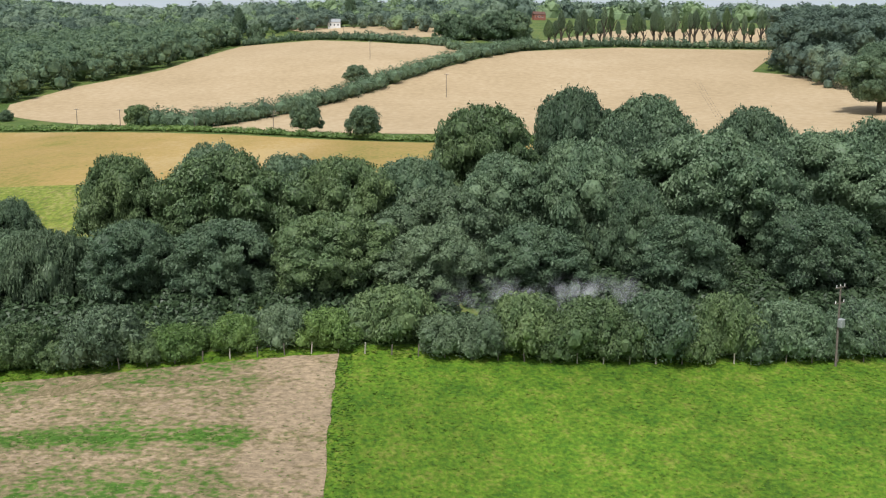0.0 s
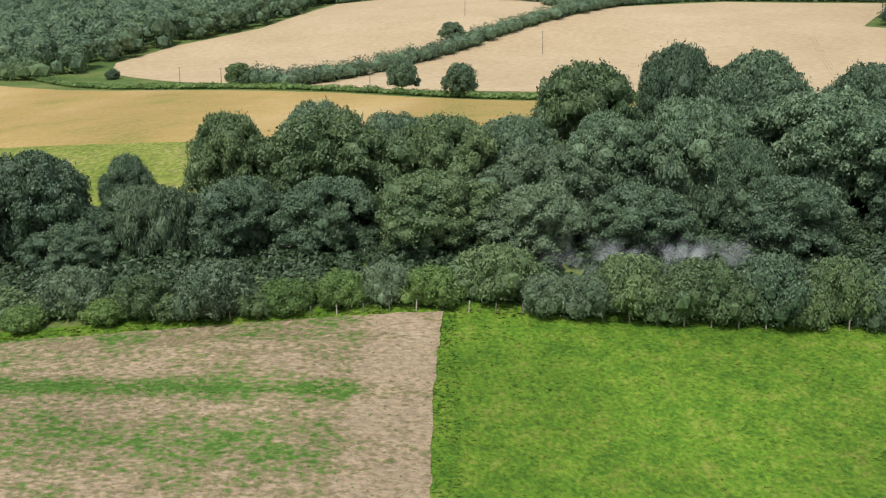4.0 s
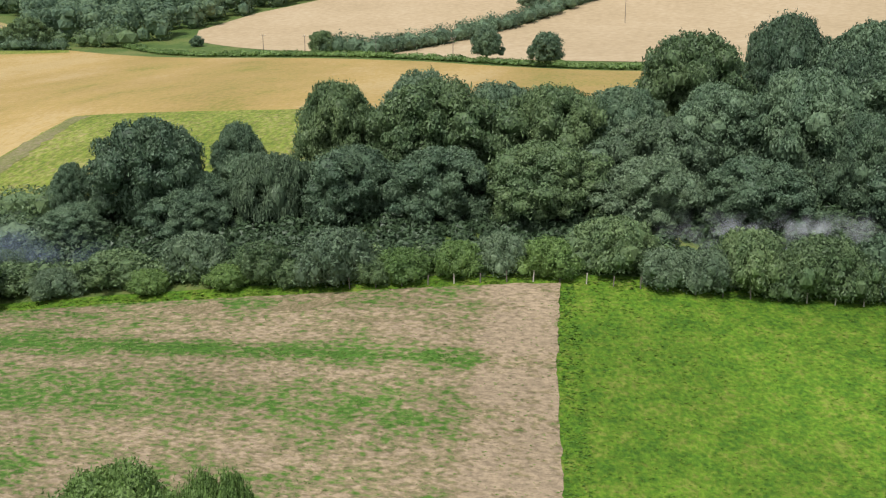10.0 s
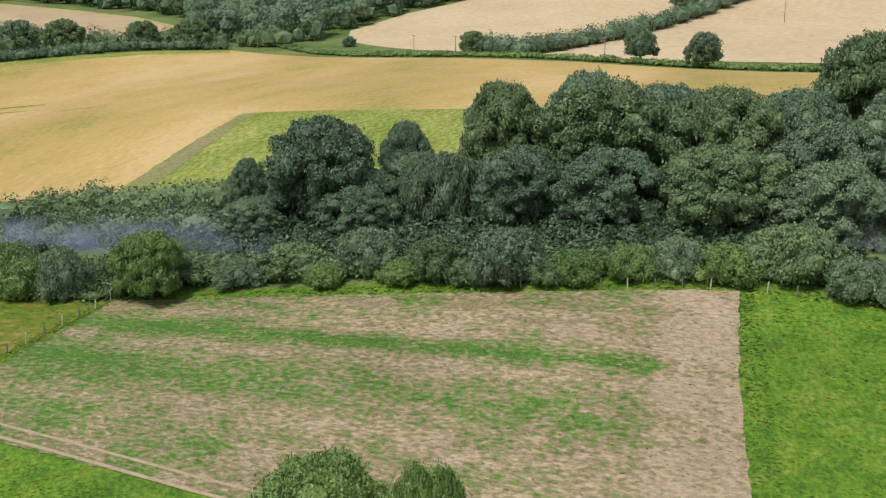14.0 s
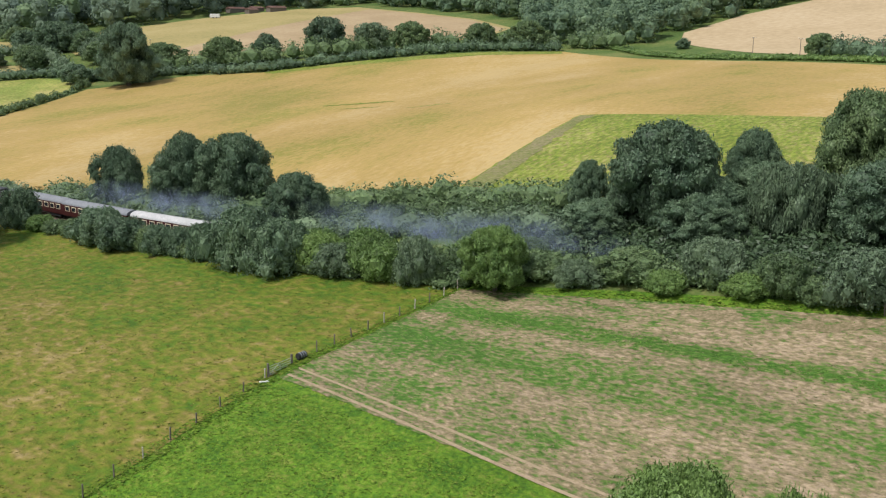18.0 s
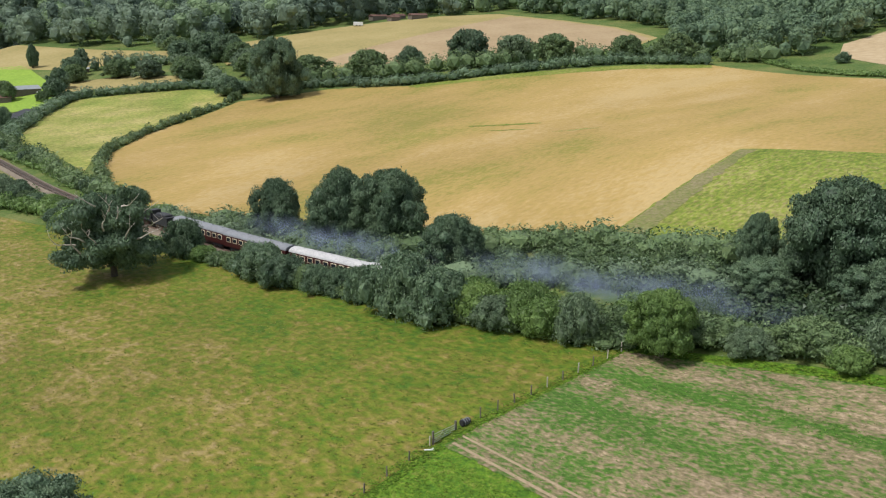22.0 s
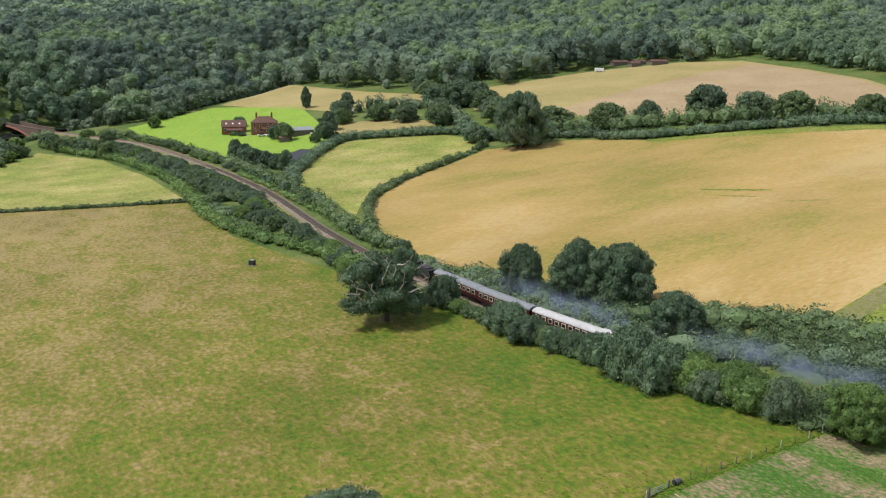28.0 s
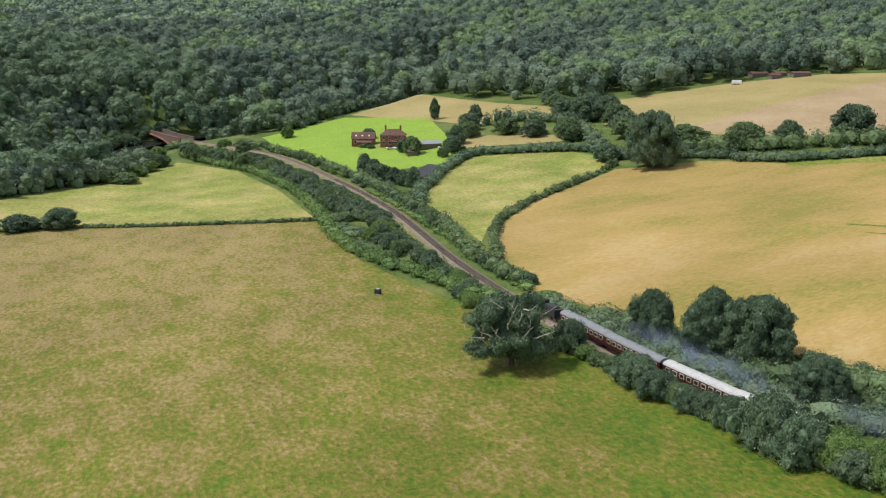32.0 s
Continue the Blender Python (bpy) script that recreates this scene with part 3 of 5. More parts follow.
def crown_data(name, seed, mat, lobes=120, leaves=30000, size=0.037, kind="round"):
    """A crown in a box of half-width 1 and height 1 from z = 0: boughs, each a dome of leaf sprays."""
    rng = np.random.default_rng(seed)
    i = np.arange(lobes)
    z = 0.05 + 0.86 * ((i + 0.5) / lobes) ** 0.9
    turn = i * 2.39996 + rng.normal(size=lobes) * 0.25
    low = {"round": 0.9, "bush": 0.86, "tall": 0.86, "droop": 0.9, "wide": 0.62, "open": 0.7}[kind]
    top = 0.34 if kind == "bush" else 0.40
    profile = np.where(z > top, np.maximum(0.03, 1 - (np.maximum(z - top, 0) / (1.02 - top)) ** (1.8 if kind == "tall" else 2.3)), low + (1 - low) * z / top)
    swell = 1 + 0.15 * np.sin(turn * 3 + rng.uniform(0, 6)) + 0.12 * np.sin(turn * 2 + z * 9 + rng.uniform(0, 6))
    r = (rng.uniform(0.13, 0.2, lobes) + 0.12 * rng.random(lobes) ** 2) * (64 / max(lobes, 34)) ** 0.35
    if kind == "bush":
        r *= 1.2
    big = rng.random(lobes) < 0.12
    r, swell = np.where(big, r * 1.5, r), np.where(big, swell * 1.1, swell)
    far = np.maximum(0, (0.98 * profile * swell - r * 0.75)) * rng.uniform(0.8, 1.14, lobes)
    tallness = {"droop": 1.0, "bush": 0.8, "open": 0.42}.get(kind, 0.5)
    c = np.stack([far * np.cos(turn), far * np.sin(turn), z], -1)
    if kind == "open":
        a = np.arange(10) * 2.39996
        bough = np.stack([0.6 * np.cos(a) * (1 - 0.05 * np.arange(10)), 0.6 * np.sin(a) * (1 - 0.05 * np.arange(10)), 0.22 + 0.066 * np.arange(10)], -1)
        c = bough[i % 10] + rng.normal(size=(lobes, 3)) * (0.2, 0.2, 0.06)
    shape = np.stack([r, r, r * tallness], -1)
    c[:, 2] = np.clip(c[:, 2], shape[:, 2] * 0.6, 1 - shape[:, 2] * 0.95)
    heart = np.array([[0, 0, 0.28], [0.05, 0, 0.55], [-0.15, 0.1, 0.42], [0.2, -0.1, 0.2], [-0.1, -0.25, 0.25], [-0.15, 0.25, 0.2]])
    heart_r = np.array([[0.55, 0.55, 0.30], [0.42, 0.42, 0.28], [0.5, 0.5, 0.3], [0.5, 0.5, 0.22], [0.5, 0.5, 0.24], [0.5, 0.5, 0.22]]) * (0.62 if kind == "open" else 1.0)
    leaf, core = domes(rng, c, shape, max(8, int(leaves / lobes * 1.5)), size, 0.6, 0.5, 0.66, leaves > 12000, 0.2)
    leaf = outer(c, shape, leaf)
    # loose sprays that break the outline
    k = rng.choice(len(leaf) // 3, len(leaf) // 24, replace=False)
    loose = leaf.reshape(-1, 3, 3)[k] + rng.normal(size=(len(k), 1, 3)) * (0.04, 0.04, 0.025)
    if kind == "droop":
        hang = leaf.reshape(-1, 3, 3)
        hang[:, 1, 2] -= rng.uniform(0.02, 0.09, len(hang))
        leaf = hang.reshape(-1, 3)
    deep, hearts = domes(rng, heart, heart_r, leaves // 40, size * 1.5, 0.2, 0.5, 0.9)
    v = np.r_[leaf, loose.reshape(-1, 3), core.reshape(-1, 3), deep.reshape(-1, 3), hearts.reshape(-1, 3)]
    v[:, 2] = np.maximum(v[:, 2], -0.01)
    return mesh_quads(name, v, np.zeros((0, 4), int), mat, np.arange(len(v)).reshape(-1, 3))


MATS = {"dark": LEAF_DARK, "mid": LEAF_MID, "grey": LEAF_GREY, "bright": LEAF_BRIGHT}
CROWN = {}


def crown_for(kind, tone, n, far=False):
    key = (kind, tone, n % 3, far)
    if key not in CROWN:
        seed = 11 + len(CROWN) * 7
        if far:
            CROWN[key] = crown_data("crown", seed, MATS[tone], 60, 6500, 0.075, kind)
        elif kind == "bush":
            CROWN[key] = crown_data("crown", seed, MATS[tone], 52, 9500, 0.06, "bush")
        elif kind == "near":
            CROWN[key] = crown_data("crown", seed, MATS[tone], 190, 52000, 0.027, "round")
        elif kind == "open":
            CROWN[key] = crown_data("crown", seed, MATS[tone], 80, 24000, 0.036, "open")
        elif kind == "droop":
            CROWN[key] = crown_data("crown", seed, MATS[tone], 110, 26000, 0.036, "droop")
        else:
            CROWN[key] = crown_data("crown", seed, MATS[tone], kind=kind)
    return CROWN[key]


TRUNKS = {}


def trunk_for(kind):
    if kind not in TRUNKS:
        bm = bmesh.new()
        rng = random.Random(5)
        tube(bm, (0, 0, -0.08), (0.01, 0.0, 0.42), 0.05, 0.035)
        for i in range(6):
            a = i * 1.05 + rng.uniform(-0.3, 0.3)
            z0 = 0.2 + 0.05 * i
            tube(bm, (0, 0, z0), (0.2 * math.cos(a), 0.2 * math.sin(a), z0 + 0.28), 0.024, 0.008, 5)
        me = bpy.data.meshes.new("trunk")
        bm.to_mesh(me)
        bm.free()
        me.materials.append(BARK)
        TRUNKS[kind] = me
    return TRUNKS[kind]


COUNT = [0]


def tree(x, y, tall, wide, tone="dark", kind="round", clear=0.12, name="tree", label="", category="tree", group="", dz=0.0):
    """A tree or bush at its foot: trunk and crown. wide: half its spread; clear: how much of the height is bare stem."""
    COUNT[0] += 1
    n = COUNT[0]
    root = empty(name, x, y, h(x, y) + dz, n * 2.4)
    low = tall * clear
    tr = new("trunk", trunk_for("any"))
    tr.parent = root
    tr.scale = (tall * 0.8, tall * 0.8, tall)
    cr = new("crown", crown_for(kind, tone, n, (y > 200 or x < -250) and tall < 20))
    cr.parent = root
    cr.location = (0, 0, low)
    cr.scale = (wide, wide, tall - low)
    return tagged(root, label or "leafy broadleaved tree in full summer leaf", category, group)
# tall trees of the railway belt: x, y, height, half-width, tone, form
BELT = [
    (-81, 130, 8.2, 3.2, "dark", "tall"), (-67.5, 128, 14.4, 7.8, "dark", "round"), (-59, 139, 10.4, 4.0, "dark", "tall"),
    (-50, 127, 8.8, 5.2, "grey", "droop"), (-44.5, 143, 14.8, 6.2, "mid", "round"), (-28.5, 138, 15.4, 9.6, "mid", "round"),
    (-33, 151, 14.2, 6.0, "dark", "round"), (-12, 143, 13.4, 7.8, "mid", "round"), (2.5, 136, 10.8, 7.0, "grey", "round"),
    (10, 162, 18.4, 9.6, "mid", "round"), (26, 172, 20.6, 7.2, "dark", "round"), (39, 168, 20.0, 9.4, "dark", "round"),
    (23.5, 142, 16.4, 7.6, "dark", "round"), (42.5, 146, 17.4, 11.4, "dark", "round"), (57, 168, 18.4, 7.6, "dark", "round"),
    (66, 158, 15.8, 11.0, "dark", "round"), (79, 165, 17.6, 9.0, "dark", "round"), (88, 150, 15.0, 9.0, "dark", "round"),
    (-38.5, 126.5, 9.6, 6.4, "dark", "round"), (-13, 126.5, 9.6, 7.4, "mid", "round"), (-26, 126, 9.4, 6.6, "dark", "round"), (1, 126, 8.4, 6.4, "grey", "round"),
    (14, 127, 8.6, 6.6, "dark", "round"), (34, 129, 9.5, 7.0, "dark", "round"), (53, 131, 10.5, 7.6, "dark", "round"), (29, 134, 13.0, 5.0, "dark", "round"),
    (-54, 131, 8.0, 5.0, "dark", "round"), (-76, 122, 5.0, 4.5, "dark", "round"), (-60, 122, 6.5, 5.0, "dark", "round"),
    (52, 152, 15.0, 8.0, "dark", "round"), (12, 147, 13.0, 7.0, "dark", "round"), (-2, 150, 12.0, 6.5, "dark", "round"), (32, 156, 17.0, 7.5, "dark", "round"),
    (-20, 149, 12.5, 6.5, "dark", "round"), (92, 136, 11.0, 8.0, "dark", "round"), (-60, 127, 7.0, 4.5, "dark", "round"),
]
for x, y, tall, wide, tone, form in BELT:
    tree(x, y, tall, wide * 1.04, tone, form, 0.0 if tall < 12 else 0.02, label="tall dark green broadleaved tree beside the railway", group="trees of the railway belt")

# bushes of the hedge between the railway and the near fields
BUSHES = [
    (-54, 110, 5.2, 3.9, "grey"), (-64, 109, 3.6, 4.8, "mid"), (-45.5, 108.5, 4.4, 3.3, "mid"), (-36.5, 108, 5.9, 4.6, "grey"),
    (-28, 108.5, 3.2, 3.2, "bright"), (-22, 109, 3.8, 2.9, "bright"), (-17, 110, 4.3, 2.9, "grey"), (-11.5, 109.5, 4.0, 3.3, "bright"),
    (-4, 112, 5.8, 4.3, "mid"), (2, 109, 3.9, 3.4, "grey"), (11, 110, 6.4, 4.1, "mid"), (19, 110, 6.2, 4.3, "mid"),
    (27, 110, 7.0, 4.6, "dark"), (34.5, 110, 6.8, 4.1, "mid"), (42, 110, 5.9, 4.1, "dark"), (51.5, 111, 5.5, 4.3, "dark"),
    (60, 111, 5.5, 4.4, "dark"), (68, 112, 5.5, 4.4, "dark"), (-76, 107.5, 3.0, 4.6, "mid"), (-49, 107, 2.6, 2.7, "bright"),
    (-70, 105.5, 3.2, 3.2, "grey"), (-58.5, 106, 2.6, 2.6, "bright"), (-41, 107, 2.6, 2.4, "mid"), (-32, 107.5, 2.6, 2.4, "mid"),
    (6.5, 109, 4.2, 3.2, "grey"), (14.5, 108.8, 4.4, 3.0, "mid"), (23, 109, 4.6, 3.0, "mid"), (31, 109, 4.8, 3.0, "mid"),
    (38, 109, 4.6, 3.0, "dark"), (46.5, 109.5, 4.4, 3.0, "dark"), (-80, 110, 3.6, 3.4, "mid"), (-88, 109, 3.2, 3.6, "bright"),
]
for x, y, tall, wide, tone in BUSHES:
    tree(x, y - 0.2, tall, wide, tone, "bush", 0.0, "bush", "leafy green hedge bush beside the wire fence", "bush", "bushes of the railway hedge")

# trees and bushes along the pasture
tree(-79.5, 100.5, 8.6, 4.2, "bright", "round", 0.12, label="small olive green tree at the pasture corner")
DEADOAK = tree(-178.5, 81, 16.5, 9.2, "dark", "open", 0.05, "oak_tree", "old stag-headed oak with bare bleached branches", "tree")
for x, y, tall, wide, tone, form in [(-171, 112, 12.5, 5.0, "dark", "tall"), (-157.5, 117, 14.6, 6.0, "dark", "tall"), (-148.5, 121, 14.2, 7.0, "dark", "tall"), (-126, 113, 9.6, 5.0, "dark", "round")]:
    tree(x, y, tall, wide, tone, form, 0.06, label="dense dark green tree on the cutting edge", group="trees above the cutting")
for x, y, tall, wide, tone in [
    (-178, 95.5, 7.0, 3.6, "dark"), (-183, 97, 3.6, 3.0, "mid"), (-173, 96, 2.6, 2.6, "bright"), (-168, 96.5, 2.2, 2.4, "mid"), (-163, 96.5, 3.0, 2.6, "mid"),
    (-158, 96.5, 5.2, 3.4, "dark"), (-153.5, 95.6, 5.8, 4.2, "dark"), (-147.5, 94.8, 5.0, 4.0, "dark"), (-143, 96.2, 3.6, 2.6, "mid"), (-139.5, 95.6, 4.4, 2.8, "dark"),
    (-135.5, 96.4, 4.2, 2.8, "dark"), (-132, 96.6, 2.8, 2.4, "mid"), (-128.8, 96.0, 5.6, 3.0, "dark"), (-124.5, 98.5, 3.6, 2.4, "mid"),
    (-120, 96.0, 8.8, 5.2, "dark"), (-113, 95.8, 7.4, 4.8, "dark"), (-108, 98.5, 5.2, 3.8, "bright"), (-104, 97.6, 4.4, 3.4, "grey"), (-100.5, 100.5, 5.8, 3.8, "bright"),
    (-96.5, 98.6, 5.0, 3.4, "bright"), (-91.2, 99.2, 6.2, 2.9, "grey"), (-86, 103, 4.0, 3.4, "mid"), (-94, 102.5, 4.6, 3.4, "mid"), (-111, 101.5, 4.6, 3.4, "bright")]:
    tree(x, y, tall, wide, tone, "bush", 0.0, "bush", "dense bush on the railway bank", "bush", "bushes along the pasture")
tree(-35, 50, 17.4, 6.0, "bright", "near", 0.3, label="leafy tree rising from the lower slope")
tree(-27.5, 47, 20.6, 3.0, "bright", "near", 0.3, label="narrow leafy tree on the lower slope")
tree(-102, 30, 11.2, 7.6, "dark", "near", 0.1, label="round dark tree in the lower pasture")

# trees of the middle distance
for x, y, tall, wide, tone, form in [
    (-38, 318, 11.2, 5.0, "dark", "round"), (-18, 299, 10.2, 5.2, "dark", "round"), (-101, 347, 8.4, 4.8, "mid", "round"),
    (-345, 248, 25, 10.8, "dark", "round"), (-337, 292, 12, 9, "mid", "round"), (-309, 328, 15, 9, "dark", "round"), (-323, 305, 11, 6, "dark", "round"),
    (-290, 338, 12, 8, "grey", "round"), (-276, 348, 12, 8, "mid", "round"), (-250, 365, 11, 7, "mid", "round"), (-231, 374, 12, 8, "mid", "round"), (-362, 280, 11, 9, "mid", "round"),
    (-461, 291, 15, 9, "dark", "round"), (-453, 301, 13, 8, "dark", "round"), (-478, 287, 11, 7, "dark", "round"), (-492, 298, 10, 6, "mid", "round"), (-470, 303, 13, 8, "dark", "round"), (-508, 303, 9, 6, "mid", "round"), (-524, 308, 10, 6, "dark", "round"), (-437, 296, 11, 8, "mid", "round"), (-420, 288, 10, 8, "grey", "round"), (-405, 280, 10, 8, "mid", "round"), (-390, 276, 11, 8, "dark", "round"), (-549, 239, 13, 3.0, "dark", "tall"), (-372, 243, 8, 6, "dark", "round"),
    (-167, 393, 4.5, 2.8, "dark", "round"), (-30, 455, 9, 6, "grey", "round"), (-470, 215, 10, 5, "dark", "round"), (-475, 190, 8, 4, "mid", "round"), (-395, 8, 8, 6.5, "dark", "round"), (-398, -6, 6, 7, "dark", "round"),
    (160, 335, 24, 13, "dark", "round")]:
    tree(x, y, tall, wide, tone, form, 0.17 if y > 290 and x > -60 else 0.06, label="rounded broadleaved tree at a field edge", group="field trees")


# ---- hedges and woods ----
TRACK = [(-800, 80), (-733, 84), (-652, 89), (-605, 97), (-577, 109), (-550, 121.5), (-515, 131), (-426, 131), (-345, 124), (-270, 111.5), (-234, 106.8), (-200, 103.8), (-150, 102), (-110, 104.5), (-60, 114), (0, 118), (90, 121)]
LINE = smooth_line(TRACK, 2.0)
RIVER_LINE = smooth_line(RIVER, 8.0)



def lumps(rng, x, y, r, tall, per, size):
    """Leafy lumps standing on the ground."""
    c = np.stack([x, y, height(x, y) + tall * 0.42], -1)
    return domes(rng, c, np.stack([r, r, tall * 0.58], -1), int(per * 1.6), size, 0.5, 0.55, 0.74, False, 0.2)


def leaf_mesh(name, pieces, mat, tone=None):
    """All leaf sprays in one mesh; tone: which material each lobe takes."""
    v = np.concatenate([p.reshape(-1, 3) for p in pieces])
    me = mesh_quads(name, v, np.zeros((0, 4), int), mat, np.arange(len(v)).reshape(-1, 3))
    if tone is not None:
        me.materials.append(LEAF_HAZE_DARK)
        me.materials.append(LEAF_HAZE_PALE)
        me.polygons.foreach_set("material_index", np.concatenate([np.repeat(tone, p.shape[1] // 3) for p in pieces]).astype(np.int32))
    return new(name, me)


def hedge(name, line, wide, tall, mat, label, per=90, size=0.5, step=None, seed=3, uneven=0.3, kind=""):
    """A hedge of bushes grown together, each stretch of bush a part."""
    rng = np.random.default_rng(seed + int(abs(line[0][0])))
    p = smooth_line(line, step or wide * 0.36)
    j = rng.normal(size=p.shape) * wide * 0.13
    r = wide * 0.5 * rng.uniform(1 - uneven, 1 + uneven, len(p))
    leaf, deep = lumps(rng, p[:, 0] + j[:, 0], p[:, 1] + j[:, 1], r, tall * rng.uniform(1 - uneven, 1 + uneven, len(p)), per, size)
    root = empty(name, p[0, 0], p[0, 1], h(*p[0]))
    inv = root.matrix_basis.inverted()
    for i in range(0, len(p), 4):
        bush = leaf_mesh("bush", [leaf[i:i + 4], deep[i:i + 4]], mat)
        bush.parent, bush.matrix_basis = root, inv
    return tagged(root, label, "hedge", kind=kind)


hedge("hedge", [(-95, 105), (-70, 107.5), (-40, 109), (0, 110.5), (40, 111), (95, 113)], 3.4, 2.6, LEAF_MID, "tangled green hedge along the wire fence", 110, 0.42)
hedge("bramble_bank", [(-205, 109), (-170, 107.5), (-140, 108), (-115, 112), (-95, 120), (-80, 122)], 7, 3.2, LEAF_GREY, "bramble-covered bank of the railway cutting", 160, 0.5, 3.0)
hedge("bramble_bank", [(-190, 113), (-150, 113), (-125, 124), (-108, 131), (-84, 131)], 8, 3.6, LEAF_MID, "green bramble bank below the barley field", 160, 0.5, 3.0)
hedge("hedge", [(-200, 97), (-185, 96.8), (-168, 96.5)], 3.0, 1.5, LEAF_MID, "low scrub in front of the railway", 110, 0.42)
hedge("hedge", [(-166, 96.5), (-150, 96.5), (-130, 96.5), (-100, 98.5), (-84, 101)], 3.4, 1.7, LEAF_MID, "low scrubby hedge along the railway", 110, 0.36, uneven=0.6)
hedge("hedge", [(-205, 99), (-250, 96), (-285, 90), (-320, 91), (-348, 97)], 5, 3.2, LEAF_BRIGHT, "clipped hedge beside the pasture", 90, 0.55)
hedge("hedge", [(-348, 97), (-400, 106), (-440, 109), (-500, 108), (-545, 96), (-572, 88)], 5, 3.2, LEAF_BRIGHT, "hedge between the railway and the far pasture", 80, 0.6)
hedge("hedge", [(-348, 94), (-395, 9), (-398, -14), (-402, -60)], 2.2, 1.4, LEAF_MID, "thin low hedge between two pastures", 50, 0.45)
hedge("railway_scrub", [(-232, 114), (-270, 119), (-300, 126), (-345, 134), (-380, 138), (-430, 143)], 6, 4.2, LEAF_MID, "green scrub along the upper side of the railway", 120, 0.6, 3.6)
hedge("hedge", [(-258, 122), (-292, 140), (-312, 157), (-334, 188), (-362, 240)], 3.6, 2.4, LEAF_MID, "rounded hedge bushes round the barley field", 90, 0.5, 2.4, uneven=0.5)
hedge("hedge", [(-356, 142), (-372, 147), (-407, 175), (-435, 204), (-426, 222), (-404, 245), (-384, 254), (-366, 252), (-340, 272), (-304, 284), (-268, 328), (-248, 356), (-215, 374)], 6, 4.0, LEAF_DARK, "thick dark hedge above the meadow", 90, 0.6)
hedge("treeline", [(-365, 262), (-345, 285), (-318, 300), (-290, 332), (-262, 360), (-230, 382), (-195, 388)], 11, 7, LEAF_MID, "row of mixed hedgerow trees behind the barley", 170, 0.8, 6.0)
hedge("hedge", [(-195, 386), (-160, 360), (-112, 343), (-60, 324), (0, 288), (62, 268)], 4, 1.8, LEAF_BRIGHT, "low green verge along the barley", 60, 0.5)
hedge("hedge", [(-98, 350), (-82, 342), (-56, 381), (-9, 466), (55, 563), (66, 575)], 9.5, 6.5, LEAF_DARK, "dark thick hedge between two wheat fields", 150, 0.65, 2.6, uneven=0.18)
hedge("hedge", [(-118, 660), (-70, 678), (-6, 612), (14, 590)], 6, 5, LEAF_DARK, "dark hedge along the top of the wheat", 70, 0.8)
hedge("hedge", [(17, 566), (57, 568), (125, 610), (232, 610)], 6, 5, LEAF_DARK, "dark hedge along the top of the hill field", 70, 0.8)
hedge("treeline", [(-398, 258), (-425, 266), (-455, 277), (-483, 277), (-501, 265), (-503, 251), (-511, 240)], 9, 6.5, LEAF_GREY, "mixed trees along the stream", 150, 0.8, 5.0)


def wood(name, outline, space, tall, wide, mat, label, per=30, size=1.5, seed=1, lobes=4, clear_line=0, dark=0.36, pale=0.2):
    """A far wood: one sheet of many crowns."""
    rng = np.random.default_rng(seed)
    o = np.array(outline, float)
    x, y = np.meshgrid(np.arange(o[:, 0].min(), o[:, 0].max(), space), np.arange(o[:, 1].min(), o[:, 1].max(), space * 0.87))
    x[1::2] += space / 2
    x, y = x.ravel() + rng.normal(size=x.size) * space * 0.2, y.ravel() + rng.normal(size=x.size) * space * 0.2
    keep = inside(o, x, y)
    if clear_line:
        keep &= np.sqrt((x[:, None] - LINE[None, 50::6, 0]) ** 2 + (y[:, None] - LINE[None, 50::6, 1]) ** 2).min(1) > clear_line
    keep &= np.sqrt((x[:, None] - RIVER_LINE[None, :, 0]) ** 2 + (y[:, None] - RIVER_LINE[None, :, 1]) ** 2).min(1) > 9
    x, y = x[keep], y[keep]
    t = tall * rng.uniform(0.75, 1.2, len(x))
    big = wide * rng.uniform(0.7, 1.2, len(x))
    foot = height(x, y)
    pieces = []
    squat = rng.uniform(0.8, 1.15, len(x))
    top = foot + t
    for f, w, n in ((0.0, 0.86, 3.6), (0.36, 0.92, 2.4), (0.66, 0.8, 1.6)):
        aside = rng.normal(size=(2, len(x))) * big * 0.34 * (f > 0)
        c = np.stack([x + aside[0], y + aside[1], top - big * 0.86 * squat - (t - big) * f * rng.uniform(0.7, 1.2, len(x))], -1)
        pieces += domes(rng, c, np.stack([big * w, big * w, big * 0.86 * squat], -1), max(4, int(per * n)), size, 0.7 - f, 0.3, 0.76 - 0.14 * (f > 0), False, 0.1)
    for k in range(lobes + 2):
        a = k * 2.4 + rng.uniform(0, 1.5, len(x))
        lean = rng.uniform(0.15, 0.75, len(x)) if k else rng.uniform(0, 0.15, len(x))
        f = big * np.sin(lean * 1.5) * 0.66
        q = big * rng.uniform(0.44, 0.62, len(x))
        c = np.stack([x + f * np.cos(a), y + f * np.sin(a), top - big * (0.36 + 0.75 * (1 - np.cos(lean * 1.5))) * squat], -1)
        pieces += domes(rng, c, np.stack([q, q, q * 0.85], -1), int(per * 1.7), size * 0.9, 0.6, 0.3, 0.76, False, 0.1)
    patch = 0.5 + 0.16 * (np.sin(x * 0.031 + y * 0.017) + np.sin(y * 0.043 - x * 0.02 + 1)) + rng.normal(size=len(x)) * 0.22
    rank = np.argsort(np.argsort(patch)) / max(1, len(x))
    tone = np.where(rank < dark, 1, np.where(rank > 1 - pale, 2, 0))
    return tagged(leaf_mesh(name, pieces, mat, tone if mat is LEAF_HAZE else None), label, "woodland", kind="stuff")


